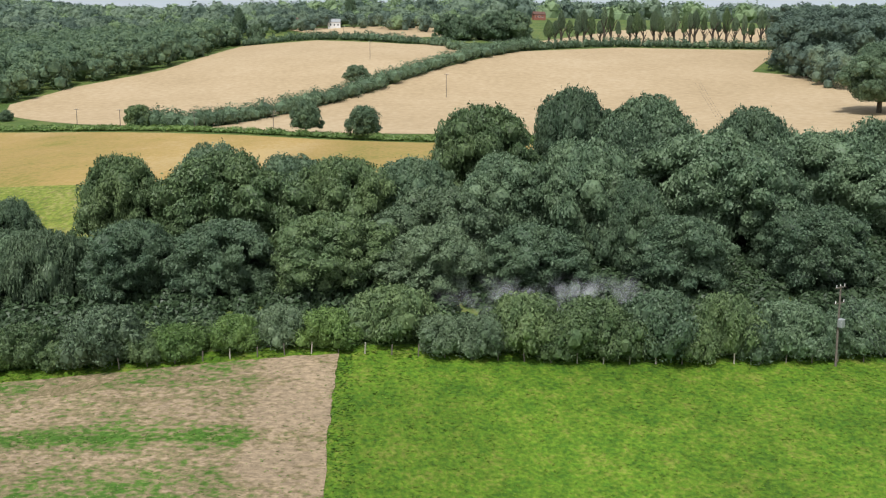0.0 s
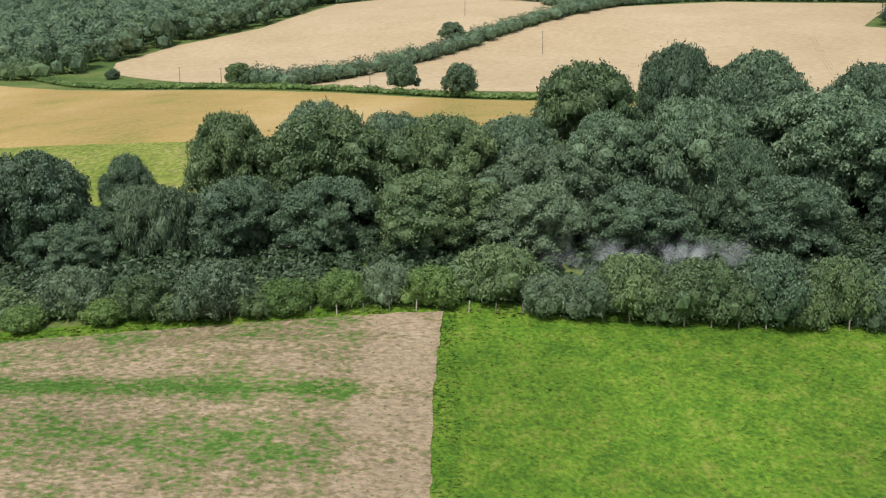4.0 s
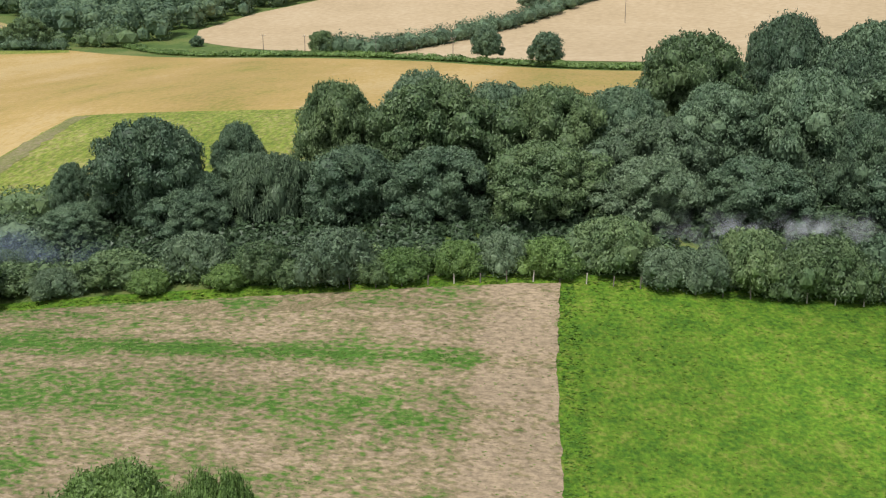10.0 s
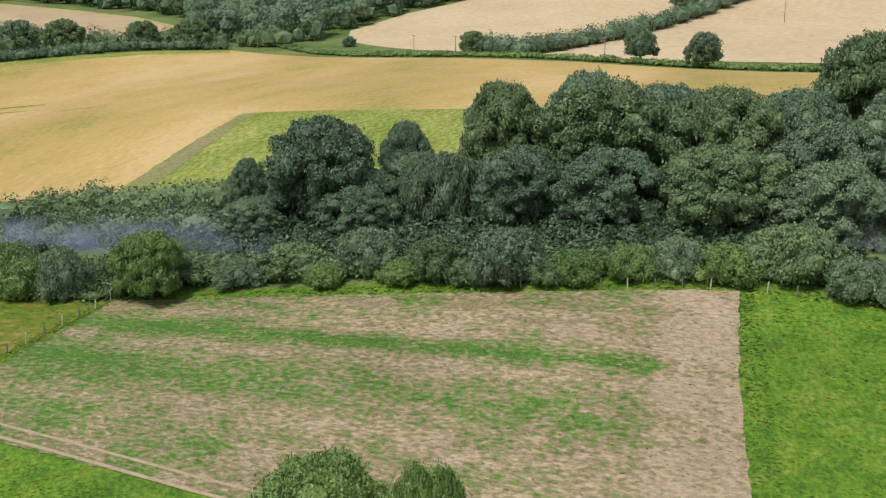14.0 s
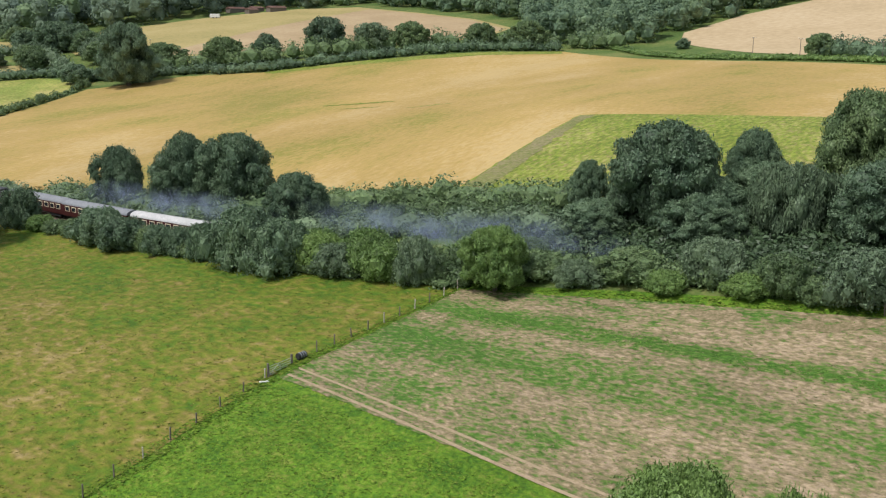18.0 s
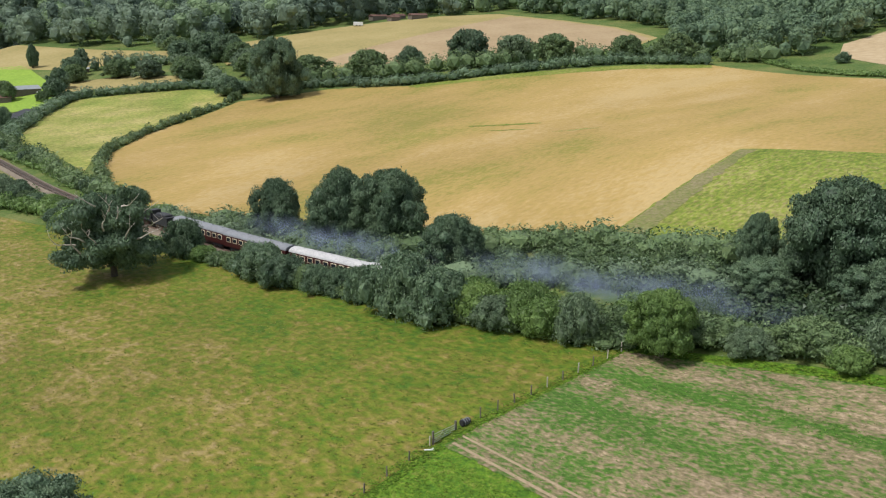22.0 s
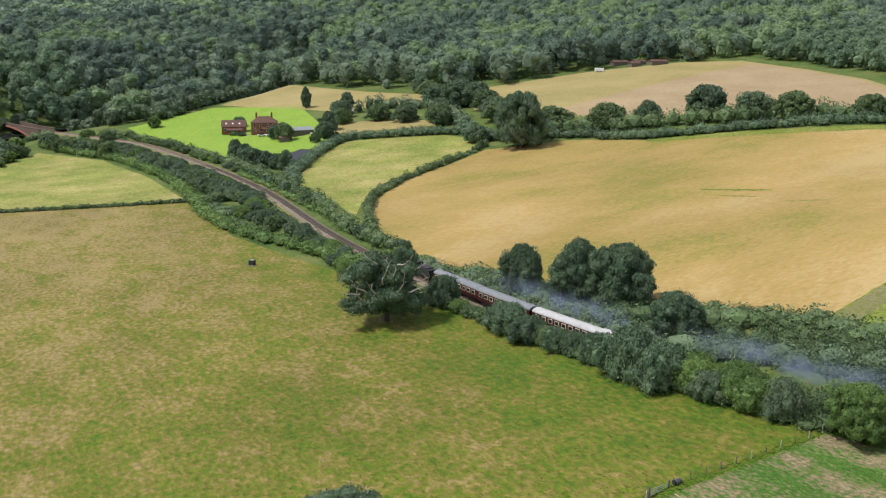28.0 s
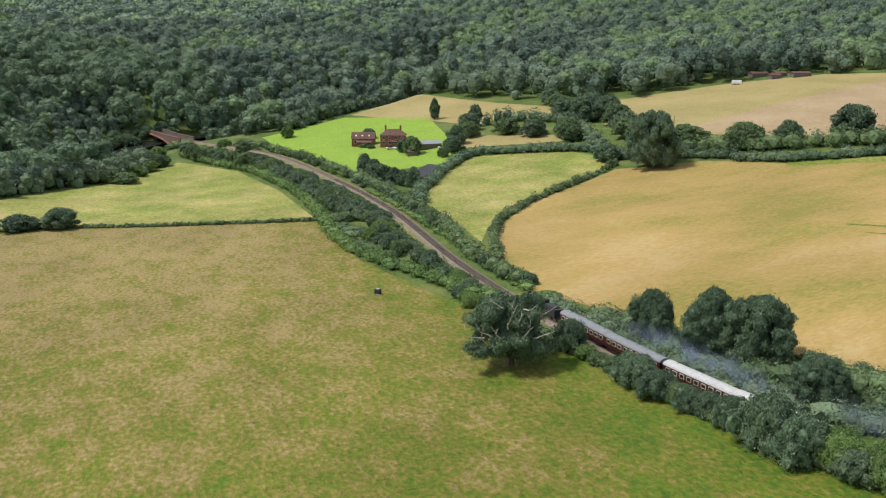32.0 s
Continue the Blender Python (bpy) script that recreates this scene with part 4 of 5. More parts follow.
wood("woodland", [(-480, -20), (-505, 22), (-548, 48), (-592, 25), (-650, 0), (-720, -60), (-640, -110), (-520, -90)], 11, 18, 6.4, LEAF_WOOD, "dense dark wood on the valley side", 30, 1.0, 1, 3, 8, 0.5, 0.1)
wood("woodland", [(-790, 130), (-700, 140), (-630, 140), (-614, 182), (-648, 228), (-648, 274), (-562, 293), (-499, 342), (-482, 412), (-700, 420), (-1000, 420), (-1000, -160), (-880, -160), (-880, 40)], 14, 19, 8.2, LEAF_HAZE, "dense dark wood on the hillside beyond the river", 32, 1.35, 2, 2, 8, 0.42, 0.14)
wood("woodland", [(-660, 55), (-655, 95), (-640, 138), (-700, 138), (-788, 128), (-878, 38), (-878, -160), (-720, -160)], 12, 20, 7.4, LEAF_WOOD, "dark wooded spur above the railway bridge", 40, 1.1, 41, 3, 8)
wood("woodland", [(-482, 412), (-492, 450), (-455, 475), (-446, 510), (-420, 620), (-520, 800), (-1000, 800), (-1000, 420), (-700, 420)], 13, 17, 7.6, LEAF_HAZE, "mixed green wood above the tan fields", 30, 1.35, 3, 2, 0, 0.25, 0.42)
wood("woodland", [(-190, 400), (-186, 440), (-175, 490), (-143, 540), (-122, 660), (-150, 740), (-300, 740), (-440, 600), (-428, 515), (-369, 500), (-318, 482), (-264, 450), (-258, 410), (-238, 390)], 10, 14, 6, LEAF_WOOD, "green wood along the hillside field", 30, 1.1, 4, 3, 0, 0.5, 0.12)
wood("woodland", [(172, 480), (192, 430), (250, 430), (330, 520), (330, 640), (232, 610)], 8, 24, 5, LEAF_HAZE_DARK, "tall wood at the end of the wheat field", 22, 1.2, 5, 3)
wood("woodland", [(175, 475), (177, 399), (267, 605), (265, 657), (227, 617)], 8, 15, 5, LEAF_HAZE, "tall wood beside the hill field", 26, 0.9, 15, 3, 0, 0.8, 0.03)
wood("woodland", [(-150, 745), (-60, 800), (20, 700), (60, 720), (40, 900), (-100, 960), (-300, 900)], 14, 11, 6, LEAF_HAZE, "scattered trees round the hilltop village", 16, 1.3, 6, 3)
wood("woodland", [(-900, 960), (500, 960), (900, 1500), (900, 2100), (-1400, 2100), (-1400, 1300)], 36, 18, 17, LEAF_HAZE, "far wooded skyline", 14, 3.2, 7, 2)

wood("woodland", [(-1000, -250), (-1000, 900), (-1900, 1300), (-1900, -600)], 30, 20, 17, LEAF_HAZE, "far wooded hills beyond the river", 8, 3.6, 8, 2)
wood("woodland", [(-470, -25), (-500, 25), (-535, 62), (-558, 66), (-570, 45), (-545, 15), (-505, -35)], 6, 9, 5, LEAF_GREY, "pale willows along the river bank", 22, 0.8, 9, 3, 8)
wood("woodland", [(-606, 128), (-648, 112), (-672, 138), (-690, 191), (-735, 264), (-655, 262), (-616, 206), (-592, 160)], 7, 9, 4.4, LEAF_GREY, "pale riverside willows below the wood", 22, 0.75, 10, 3, 8)
wood("woodland", [(-742, 16), (-737, 60), (-700, 76), (-668, 70), (-645, 52), (-600, 45), (-560, 52), (-513, 38), (-475, -10), (-560, -50), (-650, -30)], 8, 11, 4.6, LEAF_HAZE, "mixed trees filling the river valley below the bridge", 26, 0.8, 14, 3, 7, 0.45, 0.15)
rr = random.Random(17)
for x, y in [(-510, 40), (-555, 50), (-536, 53), (-558, 62), (-565, 69), (-576, 77), (-504, 46), (-527, 56), (-538, 65), (-550, 71)]:
    tree(x + rr.uniform(-2, 2), y + rr.uniform(-2, 2), rr.uniform(4.5, 6.8), rr.uniform(4.5, 6.2), rr.choice(["grey", "mid", "mid", "bright"]), "round", 0.02, label="rounded willow below the railway bridge", group="trees below the bridge")
for x, y in [(-574, 91), (-563, 92), (-551, 95), (-538, 101), (-527, 106), (-511, 110), (-570, 112), (-548, 116)]:
    tree(x + rr.uniform(-2, 2), y + rr.uniform(-2, 2), rr.uniform(6.5, 8.5), rr.uniform(4.0, 5.2), rr.choice(["mid", "mid", "dark", "bright"]), "round", 0.02, label="rounded scrub tree at the end of the bridge", group="trees below the bridge")
for x, y in [(-665, 80), (-670, 88), (-666, 94), (-662, 99), (-662, 89), (-660, 82), (-637, 56), (-642, 63), (-644, 70), (-643, 54), (-649, 61), (-655, 69), (-655, 76), (-649, 68)]:
    if np.hypot(LINE[:, 0] - x, LINE[:, 1] - y).min() > 6:
        tree(x, y, rr.uniform(5, 8), rr.uniform(4.5, 6), rr.choice(["mid", "dark", "dark"]), "round", 0.02, label="broadleaved tree on the steep river bank", group="trees of the river bank")
DISTANCE = np.r_[0, np.cumsum(np.linalg.norm(np.diff(LINE, axis=0), axis=1))]
for s in np.arange(0, 1000, 5.0):
    x, y = np.interp(s, DISTANCE, LINE[:, 0]), np.interp(s, DISTANCE, LINE[:, 1])
    x2, y2 = np.interp(s + 1, DISTANCE, LINE[:, 0]), np.interp(s + 1, DISTANCE, LINE[:, 1])
    if not -572 < x < -212:
        continue
    big = 1.05 if x < -330 else 0.78
    for away in ((-rr.uniform(7, 10), -rr.uniform(11, 15), -rr.uniform(15, 20)) if x < -270 else (-rr.uniform(6, 8.5), -rr.uniform(9, 12))):
        if rr.random() < 0.82:
            tree(x - (y2 - y) * away, y + (x2 - x) * away, min(rr.uniform(2.6, 6.0) * big, 0.85 - away * 0.36), rr.uniform(2.6, 4.2) * big, rr.choice(["mid", "dark", "dark", "bright", "grey"]), "bush", 0.0, "bush", "rounded leafy bush on the railway bank", "bush", "bushes of the railway bank")
    if rr.random() < 0.55:
        away = rr.uniform(6.5, 9)
        tree(x - (y2 - y) * away, y + (x2 - x) * away, rr.uniform(1.8, 3.6), rr.uniform(1.8, 3.2), rr.choice(["mid", "bright", "dark"]), "bush", 0.0, "bush", "rounded leafy bush on the railway bank", "bush", "bushes of the railway bank")

# low growth under the belt; its dark colour stands for tree shade
wood("undergrowth", [(-95, 112), (-60, 113), (0, 114), (100, 116), (100, 165), (-10, 150), (-60, 136), (-95, 130)], 3.2, 1.3, 2.2, LEAF_SHADED, "low undergrowth beneath the trees with shade in its leaf colour", 46, 0.6, 12, 2)

wood("bramble_cover", [(-205, 109), (-150, 107.5), (-112, 111), (-85, 118), (-85, 132), (-110, 132.5), (-134, 129.5), (-190, 118)], 3.4, 1.9, 2.5, LEAF_MID, "tangled brambles covering the cutting bank", 40, 0.36, 31, 2)
wood("woodland", [(-440, 600), (-300, 742), (-150, 748), (-300, 900), (-520, 800), (-420, 620)], 14, 15, 8, LEAF_HAZE, "green wood on the hilltop", 22, 1.6, 32, 2)

# ---- railway ----
def rail_height(p):
    """The line follows the valley floor and climbs to the bridge."""
    return np.interp(p[:, 0], [-800, -733, -652, -590, -550, -515, -426, -345, -270, -234, -150, -110, -60, 0, 90], [3.2, 3.0, 2.5, 1.5, 0.0, -1.2, -2.8, -3.4, -5.2, -5.7, -6.0, -5.6, -2.2, -0.2, 0.5])


def ribbon(name, line, offsets, mat, label, category):
    """A strip along the line; offsets: sideways and up from the rail bed."""
    t = np.gradient(line, axis=0)
    t /= np.linalg.norm(t, axis=1)[:, None]
    side = np.stack([-t[:, 1], t[:, 0]], -1)
    z = rail_height(line)
    rows = [np.c_[line + side * s, z + u] for s, u in offsets]
    n, m = len(line), len(offsets)
    v = np.stack(rows, 1).reshape(-1, 3)
    i, j = np.meshgrid(np.arange(n - 1), np.arange(m - 1), indexing="ij")
    k = (i * m + j).ravel()
    return tagged(new(name, mesh_quads(name, v, np.stack([k, k + 1, k + 1 + m, k + m], -1), mat)), label, category, kind="structure")


hedge("bank_scrub", [(-205, 100), (-250, 104), (-290, 108), (-345, 117), (-400, 124)], 4.5, 1.6, LEAF_MID, "low brambles along the railway fence", 80, 0.5, 2.6, uneven=0.5)
hedge("bank_scrub", [(-225, 112), (-262, 117), (-300, 123), (-345, 129), (-400, 136)], 4, 1.5, LEAF_BRIGHT, "rough tall grass and bramble beside the line", 70, 0.5, 2.6, uneven=0.5)
hedge("bank_scrub", [(-430, 141), (-470, 143), (-520, 142), (-560, 134), (-585, 126)], 5, 3.0, LEAF_MID, "hedge between the railway and the lawn", 90, 0.55, 3.0, uneven=0.4)
hedge("bank_scrub", [(-290, 94), (-330, 99), (-360, 106), (-400, 112), (-450, 114.5), (-505, 113), (-548, 101), (-570, 94)], 7, 1.0, LEAF_MID, "low scrub between hedge and railway", 120, 0.45, 3.0, uneven=0.6)
hedge("bank_scrub", [(-560, 106), (-580, 98), (-600, 90), (-612, 88)], 7, 4.5, LEAF_MID, "bushes on the bank beside the bridge", 120, 0.55, 3.0, uneven=0.4)
ribbon("railway_embankment", LINE[LINE[:, 0] > -612], [(-9, -4.0), (-4.2, -0.45), (4.2, -0.45), (9, -4.0)], BANK, "grassy railway embankment", "embankment")
ribbon("ballast", LINE, [(-2.9, -0.6), (-1.9, 0.0), (1.9, 0.0), (2.9, -0.6)], BALLAST, "stone ballast of the single railway line", "ballast")
for side in (-0.75, 0.75):
    ribbon("rail", LINE, [(side - 0.07, 0.0), (side - 0.04, 0.3), (side + 0.04, 0.3), (side + 0.07, 0.0)], RUST, "worn steel running rail", "rail")

t_ = np.gradient(RIVER_LINE, axis=0)
t_ /= np.linalg.norm(t_, axis=1)[:, None]
side_ = np.stack([-t_[:, 1], t_[:, 0]], -1)
level = np.minimum.accumulate(height(RIVER_LINE[::-1, 0], RIVER_LINE[::-1, 1]))[::-1] + 1.2
v_ = np.stack([np.c_[RIVER_LINE - side_ * 15, level], np.c_[RIVER_LINE + side_ * 15, level]], 1).reshape(-1, 3)
k_ = np.arange(len(RIVER_LINE) - 1) * 2
tagged(new("river", mesh_quads("river", v_, np.stack([k_, k_ + 2, k_ + 3, k_ + 1], -1), WATER)), "dark slow river below the wood", "river", kind="structure")

# ---- bridge over the river ----
def along(line, s):
    """The point and heading at a distance along a line."""
    d = np.r_[0, np.cumsum(np.linalg.norm(np.diff(line, axis=0), axis=1))]
    x, y = np.interp(s, d, line[:, 0]), np.interp(s, d, line[:, 1])
    x2, y2 = np.interp(s + 0.5, d, line[:, 0]), np.interp(s + 0.5, d, line[:, 1])
    return x, y, math.atan2(y2 - y, x2 - x)


def line_at_x(x):
    k = int(np.argmin(np.abs(LINE[:, 0] - x)))
    return float(np.r_[0, np.cumsum(np.linalg.norm(np.diff(LINE, axis=0), axis=1))][k])


bridge = empty("railway_bridge", -645, 89, 3)
tagged(bridge, "rusty brown arched railway bridge over the river", "bridge")
S0, S1 = line_at_x(-700), line_at_x(-602)
for side in (-4.6, 4.6):
    v, f = [], []
    n = 40
    for i in range(n + 1):
        s = S0 + (S1 - S0) * i / n
        x, y, a = along(LINE, s)
        z = float(rail_height(np.array([[x, y]]))[0])
        u = (i / n - 0.52) / 0.36
        low = z - 6.6 + (5.4 * math.sqrt(1 - u * u) if abs(u) < 1 else -1.0)
        for w in (side - 0.35, side + 0.35):
            px, py = x - math.sin(a) * w, y + math.cos(a) * w
            v += [(px, py, low), (px, py, z + 1.3)]
    for i in range(n):
        k = i * 4
        f += [(k, k + 4, k + 5, k + 1), (k + 2, k + 3, k + 7, k + 6), (k + 1, k + 5, k + 7, k + 3), (k, k + 2, k + 6, k + 4)]
    ob = new("spandrel_wall", mesh_from("spandrel_wall", v, f, IRON))
    ob.parent, ob.matrix_parent_inverse = bridge, bridge.matrix_basis.inverted()
    v, f = [], []
    for i in range(n + 1):
        s = S0 + (S1 - S0) * i / n
        x, y, a = along(LINE, s)
        z = float(rail_height(np.array([[x, y]]))[0])
        for w, up in ((side - 0.5, 1.3), (side - 0.5, 1.6), (side + 0.5, 1.6), (side + 0.5, 1.3)):
            v.append((x - math.sin(a) * w, y + math.cos(a) * w, z + up))
    for i in range(n):
        for j in range(3):
            k = i * 4 + j
            f.append((k, k + 4, k + 5, k + 1))
    rim = []
    for i in range(int(n * 0.16), int(n * 0.88) + 1):
        x, y, a = along(LINE, S0 + (S1 - S0) * i / n)
        u = (i / n - 0.52) / 0.36
        z = float(rail_height(np.array([[x, y]]))[0]) - 6.6 + 5.4 * math.sqrt(max(0, 1 - u * u))
        w = side + 0.5 * np.sign(side)
        rim.append((x - math.sin(a) * w, y + math.cos(a) * w, z + 0.4))
    bm = bmesh.new()
    for p, q in zip(rim, rim[1:]):
        tube(bm, p, q, 0.55, 0.55, 6)
    ob = part("arch_rib", bm, BRICK, bridge)
    ob.matrix_basis = bridge.matrix_basis.inverted()
    ob = new("coping", mesh_from("coping", v, f, IRON))
    ob.parent, ob.matrix_parent_inverse = bridge, bridge.matrix_basis.inverted()

# ---- sleepers ----
SLEEPER = bmesh.new()
box(SLEEPER, (0.26, 2.6, 0.14), (0, 0, 0.05))
sleeper_mesh = bpy.data.meshes.new("sleeper")
SLEEPER.to_mesh(sleeper_mesh)
SLEEPER.free()
sleeper_mesh.materials.append(TIMBER)
ballast_bed = bpy.data.objects["ballast"]
s_a, s_b = line_at_x(-430), line_at_x(-225)
for i in range(int((s_b - s_a) / 0.75)):
    x, y, a = along(LINE, s_a + i * 0.75)
    sl = new("sleeper", sleeper_mesh)
    sl.parent = ballast_bed
    sl.matrix_basis = Matrix.Translation((x, y, float(rail_height(np.array([[x, y]]))[0]))) @ Matrix.Rotation(a, 4, "Z")


# ---- train ----
def shell(bm, profile, length, at=0.0):
    """A closed profile of (y, z) swept along x."""
    rings = [[bm.verts.new((at + s * length / 2, y, z)) for y, z in profile] for s in (-1, 1)]
    n = len(profile)
    for i in range(n):
        bm.faces.new((rings[0][i], rings[0][(i + 1) % n], rings[1][(i + 1) % n], rings[1][i]))
    bm.faces.new(rings[0][::-1])
    bm.faces.new(rings[1])
    return bm


def wheel(bm, x, y, r, w=0.14):
    m = Matrix.Translation((x, y, r)) @ Matrix.Rotation(radians(90), 4, "X")
    bmesh.ops.create_cone(bm, cap_ends=True, segments=16, radius1=r, radius2=r, depth=w, matrix=m)


def coach(roof, paint, label):
    root = new("railway_coach")
    L = 19.2
    part("body", shell(bmesh.new(), [(-1.36, 1.0), (1.36, 1.0), (1.42, 1.8), (1.36, 3.1), (-1.36, 3.1), (-1.42, 1.8)], L), paint, root)
    arc = [(1.4 * math.cos(t), 3.05 + 0.78 * math.sin(t)) for t in np.linspace(0, math.pi, 11)]
    part("roof", shell(bmesh.new(), arc, L + 0.1), roof, root, "arched coach roof")
    part("underframe", box(bmesh.new(), (L, 2.2, 0.3), (0, 0, 0.9)), DARK, root)
    for i in range(9):
        for side in (-1, 1):
            x = -L / 2 + 1.6 + i * 2.0
            fr = part("window_frame", box(bmesh.new(), (1.35, 0.05, 0.95), (x, side * 1.41, 2.35), bevel=0.02), CREAM, root, "pale window surround")
            part("pane", box(bmesh.new(), (1.05, 0.05, 0.7), (x, side * 1.435, 2.35)), GLASS, fr)
    for s in (-1, 1):
        bogie = part("bogie", box(bmesh.new(), (3.4, 2.3, 0.35), (s * 6.4, 0, 0.62)), DARK, root)
        for d in (-1.2, 1.2):
            for y in (-0.75, 0.75):
                bm = bmesh.new()
                wheel(bm, s * 6.4 + d, y, 0.46)
                part("wheel", bm, RUST, bogie)
        part("gangway", box(bmesh.new(), (0.35, 1.4, 2.2), (s * (L / 2 + 0.2), 0, 2.1), bevel=0.05), DARK, root)
    for i in range(5):
        bm = bmesh.new()
        tube(bm, (-7 + i * 3.5, 0, 3.78), (-7 + i * 3.5, 0, 3.98), 0.16, 0.12)
        part("roof_vent", bm, roof, root)
    return tagged(root, label, "railway coach", "coaches of the train")


def on_track(ob, x):
    px, py, a = along(LINE, line_at_x(x))
    ob.matrix_basis = Matrix.Translation((px, py, float(rail_height(np.array([[px, py]]))[0]) + 0.3)) @ Matrix.Rotation(a, 4, "Z")
    return ob


first = on_track(coach(ROOFGREY, MAROON, "maroon coach with a grey arched roof"), -183.5)
copy_thing(first, on_track(new("marker"), -163.8).matrix_basis)
bpy.data.objects.remove(bpy.data.objects["marker"])
pale = on_track(coach(ROOFWHITE, MAROON, "maroon coach with a weathered white roof"), -144)
for x in (-124.2,):
    spot = on_track(new("marker"), x)
    copy_thing(pale, spot.matrix_basis)
    bpy.data.objects.remove(spot)

loco = new("steam_locomotive")
bm = bmesh.new()
tube(bm, (-8.6, 0, 2.35), (-1.6, 0, 2.35), 0.85, 0.9, 20)
part("boiler", bm, DARK, loco)
bm = bmesh.new()
tube(bm, (-7.9, 0, 3.0), (-7.9, 0, 3.95), 0.3, 0.36, 12)
part("chimney", bm, DARK, loco)
bm = bmesh.new()
tube(bm, (-5.2, 0, 3.0), (-5.2, 0, 3.6), 0.4, 0.28, 12)
part("dome", bm, DARK, loco)
part("cab", box(bmesh.new(), (1.9, 2.5, 2.4), (-0.6, 0, 2.45), bevel=0.06), DARK, loco)
part("running_plate", box(bmesh.new(), (9.0, 2.5, 0.18), (-4.4, 0, 1.45)), DARK, loco)
part("tender", box(bmesh.new(), (6.0, 2.5, 1.9), (4.2, 0, 2.0), bevel=0.05), DARK, loco)
part("coal", box(bmesh.new(), (4.2, 1.9, 0.5), (4.0, 0, 3.1), bevel=0.2), DARK, loco, "black heap of coal")
for y in (-0.78, 0.78):
    for x, r in ((-7.9, 0.45), (-6.2, 0.8), (-4.3, 0.8), (-2.4, 0.8), (2.2, 0.55), (4.2, 0.55), (6.2, 0.55)):
        bm = bmesh.new()
        wheel(bm, x, y, r)
        part("wheel", bm, RUST, loco)
tagged(on_track(loco, -202), "black steam locomotive with its coal tender", "locomotive")

# ---- farmhouse and yard ----
VIEW = radians(64)


def gable(bm, long, deep, low, high, at=(0, 0, 0)):
    """A pitched roof over a box, ridge along x."""
    x, y, z = at
    a, o = long / 2 + 0.3, deep / 2 + 0.35
    pts = [(-a, -o, low), (a, -o, low), (a, o, low), (-a, o, low), (-a, 0, high), (a, 0, high)]
    v = [bm.verts.new((x + p, y + q, z + r)) for p, q, r in pts]
    for f in ((0, 1, 5, 4), (2, 3, 4, 5), (0, 4, 3), (1, 2, 5), (3, 2, 1, 0)):
        bm.faces.new([v[i] for i in f])
    return bm


def hip(bm, long, deep, low, high, run):
    a, o = long / 2 + 0.4, deep / 2 + 0.4
    v = [bm.verts.new(p) for p in ((-a, -o, low), (a, -o, low), (a, o, low), (-a, o, low), (-a + run, 0, high), (a - run, 0, high))]
    for f in ((0, 1, 5, 4), (2, 3, 4, 5), (0, 4, 3), (1, 2, 5), (3, 2, 1, 0)):
        bm.faces.new([v[i] for i in f])
    return bm


def windows(root, spots, front, w, tall):
    for x, z in spots:
        win = part("window", box(bmesh.new(), (w + 0.24, 0.14, tall + 0.24), (x, front, z)), WHITE, root, "white window frame")
        part("pane", box(bmesh.new(), (w, 0.16, tall), (x, front - 0.02, z)), GLASS, win)


def house(name, x, y, turn, long, deep, wall, ridge, walls, roof, label, hipped=False, category="house", spots=(), chimneys=(), sink=0.5):
    root = empty(name, x, y, h(x, y), turn)
    part("wall", box(bmesh.new(), (long, deep, wall + sink), (0, 0, (wall - sink) / 2)), walls, root)
    part("roof", hip(bmesh.new(), long, deep, wall - 0.02, ridge, deep * 0.5) if hipped else gable(bmesh.new(), long, deep, wall - 0.02, ridge), roof, root)
    windows(root, spots, -deep / 2, 1.0, 1.3)
    for cx in chimneys:
        st = part("chimney", box(bmesh.new(), (1.0, 0.9, 3.0), (cx, 0, ridge + 0.4), bevel=0.05), walls, root)
        bm = bmesh.new()
        tube(bm, (cx, 0, ridge + 1.9), (cx, 0, ridge + 2.4), 0.18, 0.15)
        part("chimney_pot", bm, BRICK, st)
    return tagged(root, label, category)


farm = house("farmhouse", -499, 190, VIEW, 14, 9, 5.8, 9.0, BRICK, TILE, "two-storey red brick farmhouse with a hipped tiled roof", True, "house",
             [(x, z) for x in (-5, -1.8, 1.8, 5) for z in (1.7, 4.3)], (-4.2, 4.0))
part("porch", gable(bmesh.new(), 2.0, 1.6, 2.4, 3.2, (0, -5.0, 0)), TILE, farm)
barn = house("barn", -516, 179, VIEW, 13, 7.5, 3.8, 7.2, BRICK, TILE, "long brick barn house with a brown tiled roof", False, "barn", [(x, 2.0) for x in (-4.5, -1.5, 1.5, 4.5)])
for x in (-4, -0.5, 3.2):
    rl = part("rooflight", box(bmesh.new(), (0.9, 0.9, 0.1), (0, 0, 0)), WHITE, barn, "white framed rooflight")
    rl.matrix_basis = Matrix.Translation((x, -2.2, 5.45)) @ Matrix.Rotation(radians(42), 4, "X")
part("lean_to", gable(bmesh.new(), 8, 3.4, 2.0, 2.9, (0.5, -5.2, 0)), TILE, barn)
house("stable", -474, 200, VIEW + 0.45, 12, 7, 2.6, 4.2, TIMBER, GREYMETAL, "open-fronted stable with a pale metal roof", False, "stable")
house("garden_shed", -463, 185.5, VIEW, 5, 3.6, 2.2, 3.2, TIMBER, TILE, "dark timber garden shed", False, "shed")
house("field_shed", -505, 243, VIEW, 10, 4, 2.2, 3.0, TIMBER, GREYMETAL, "low shed with a grey metal roof", False, "shed")
field("yard", [(-506, 180), (-498, 183), (-484, 196), (-470, 192), (-474, 204), (-488, 204)], BALLAST, "pale gravel farmyard", 0.16, 4.0, "yard")
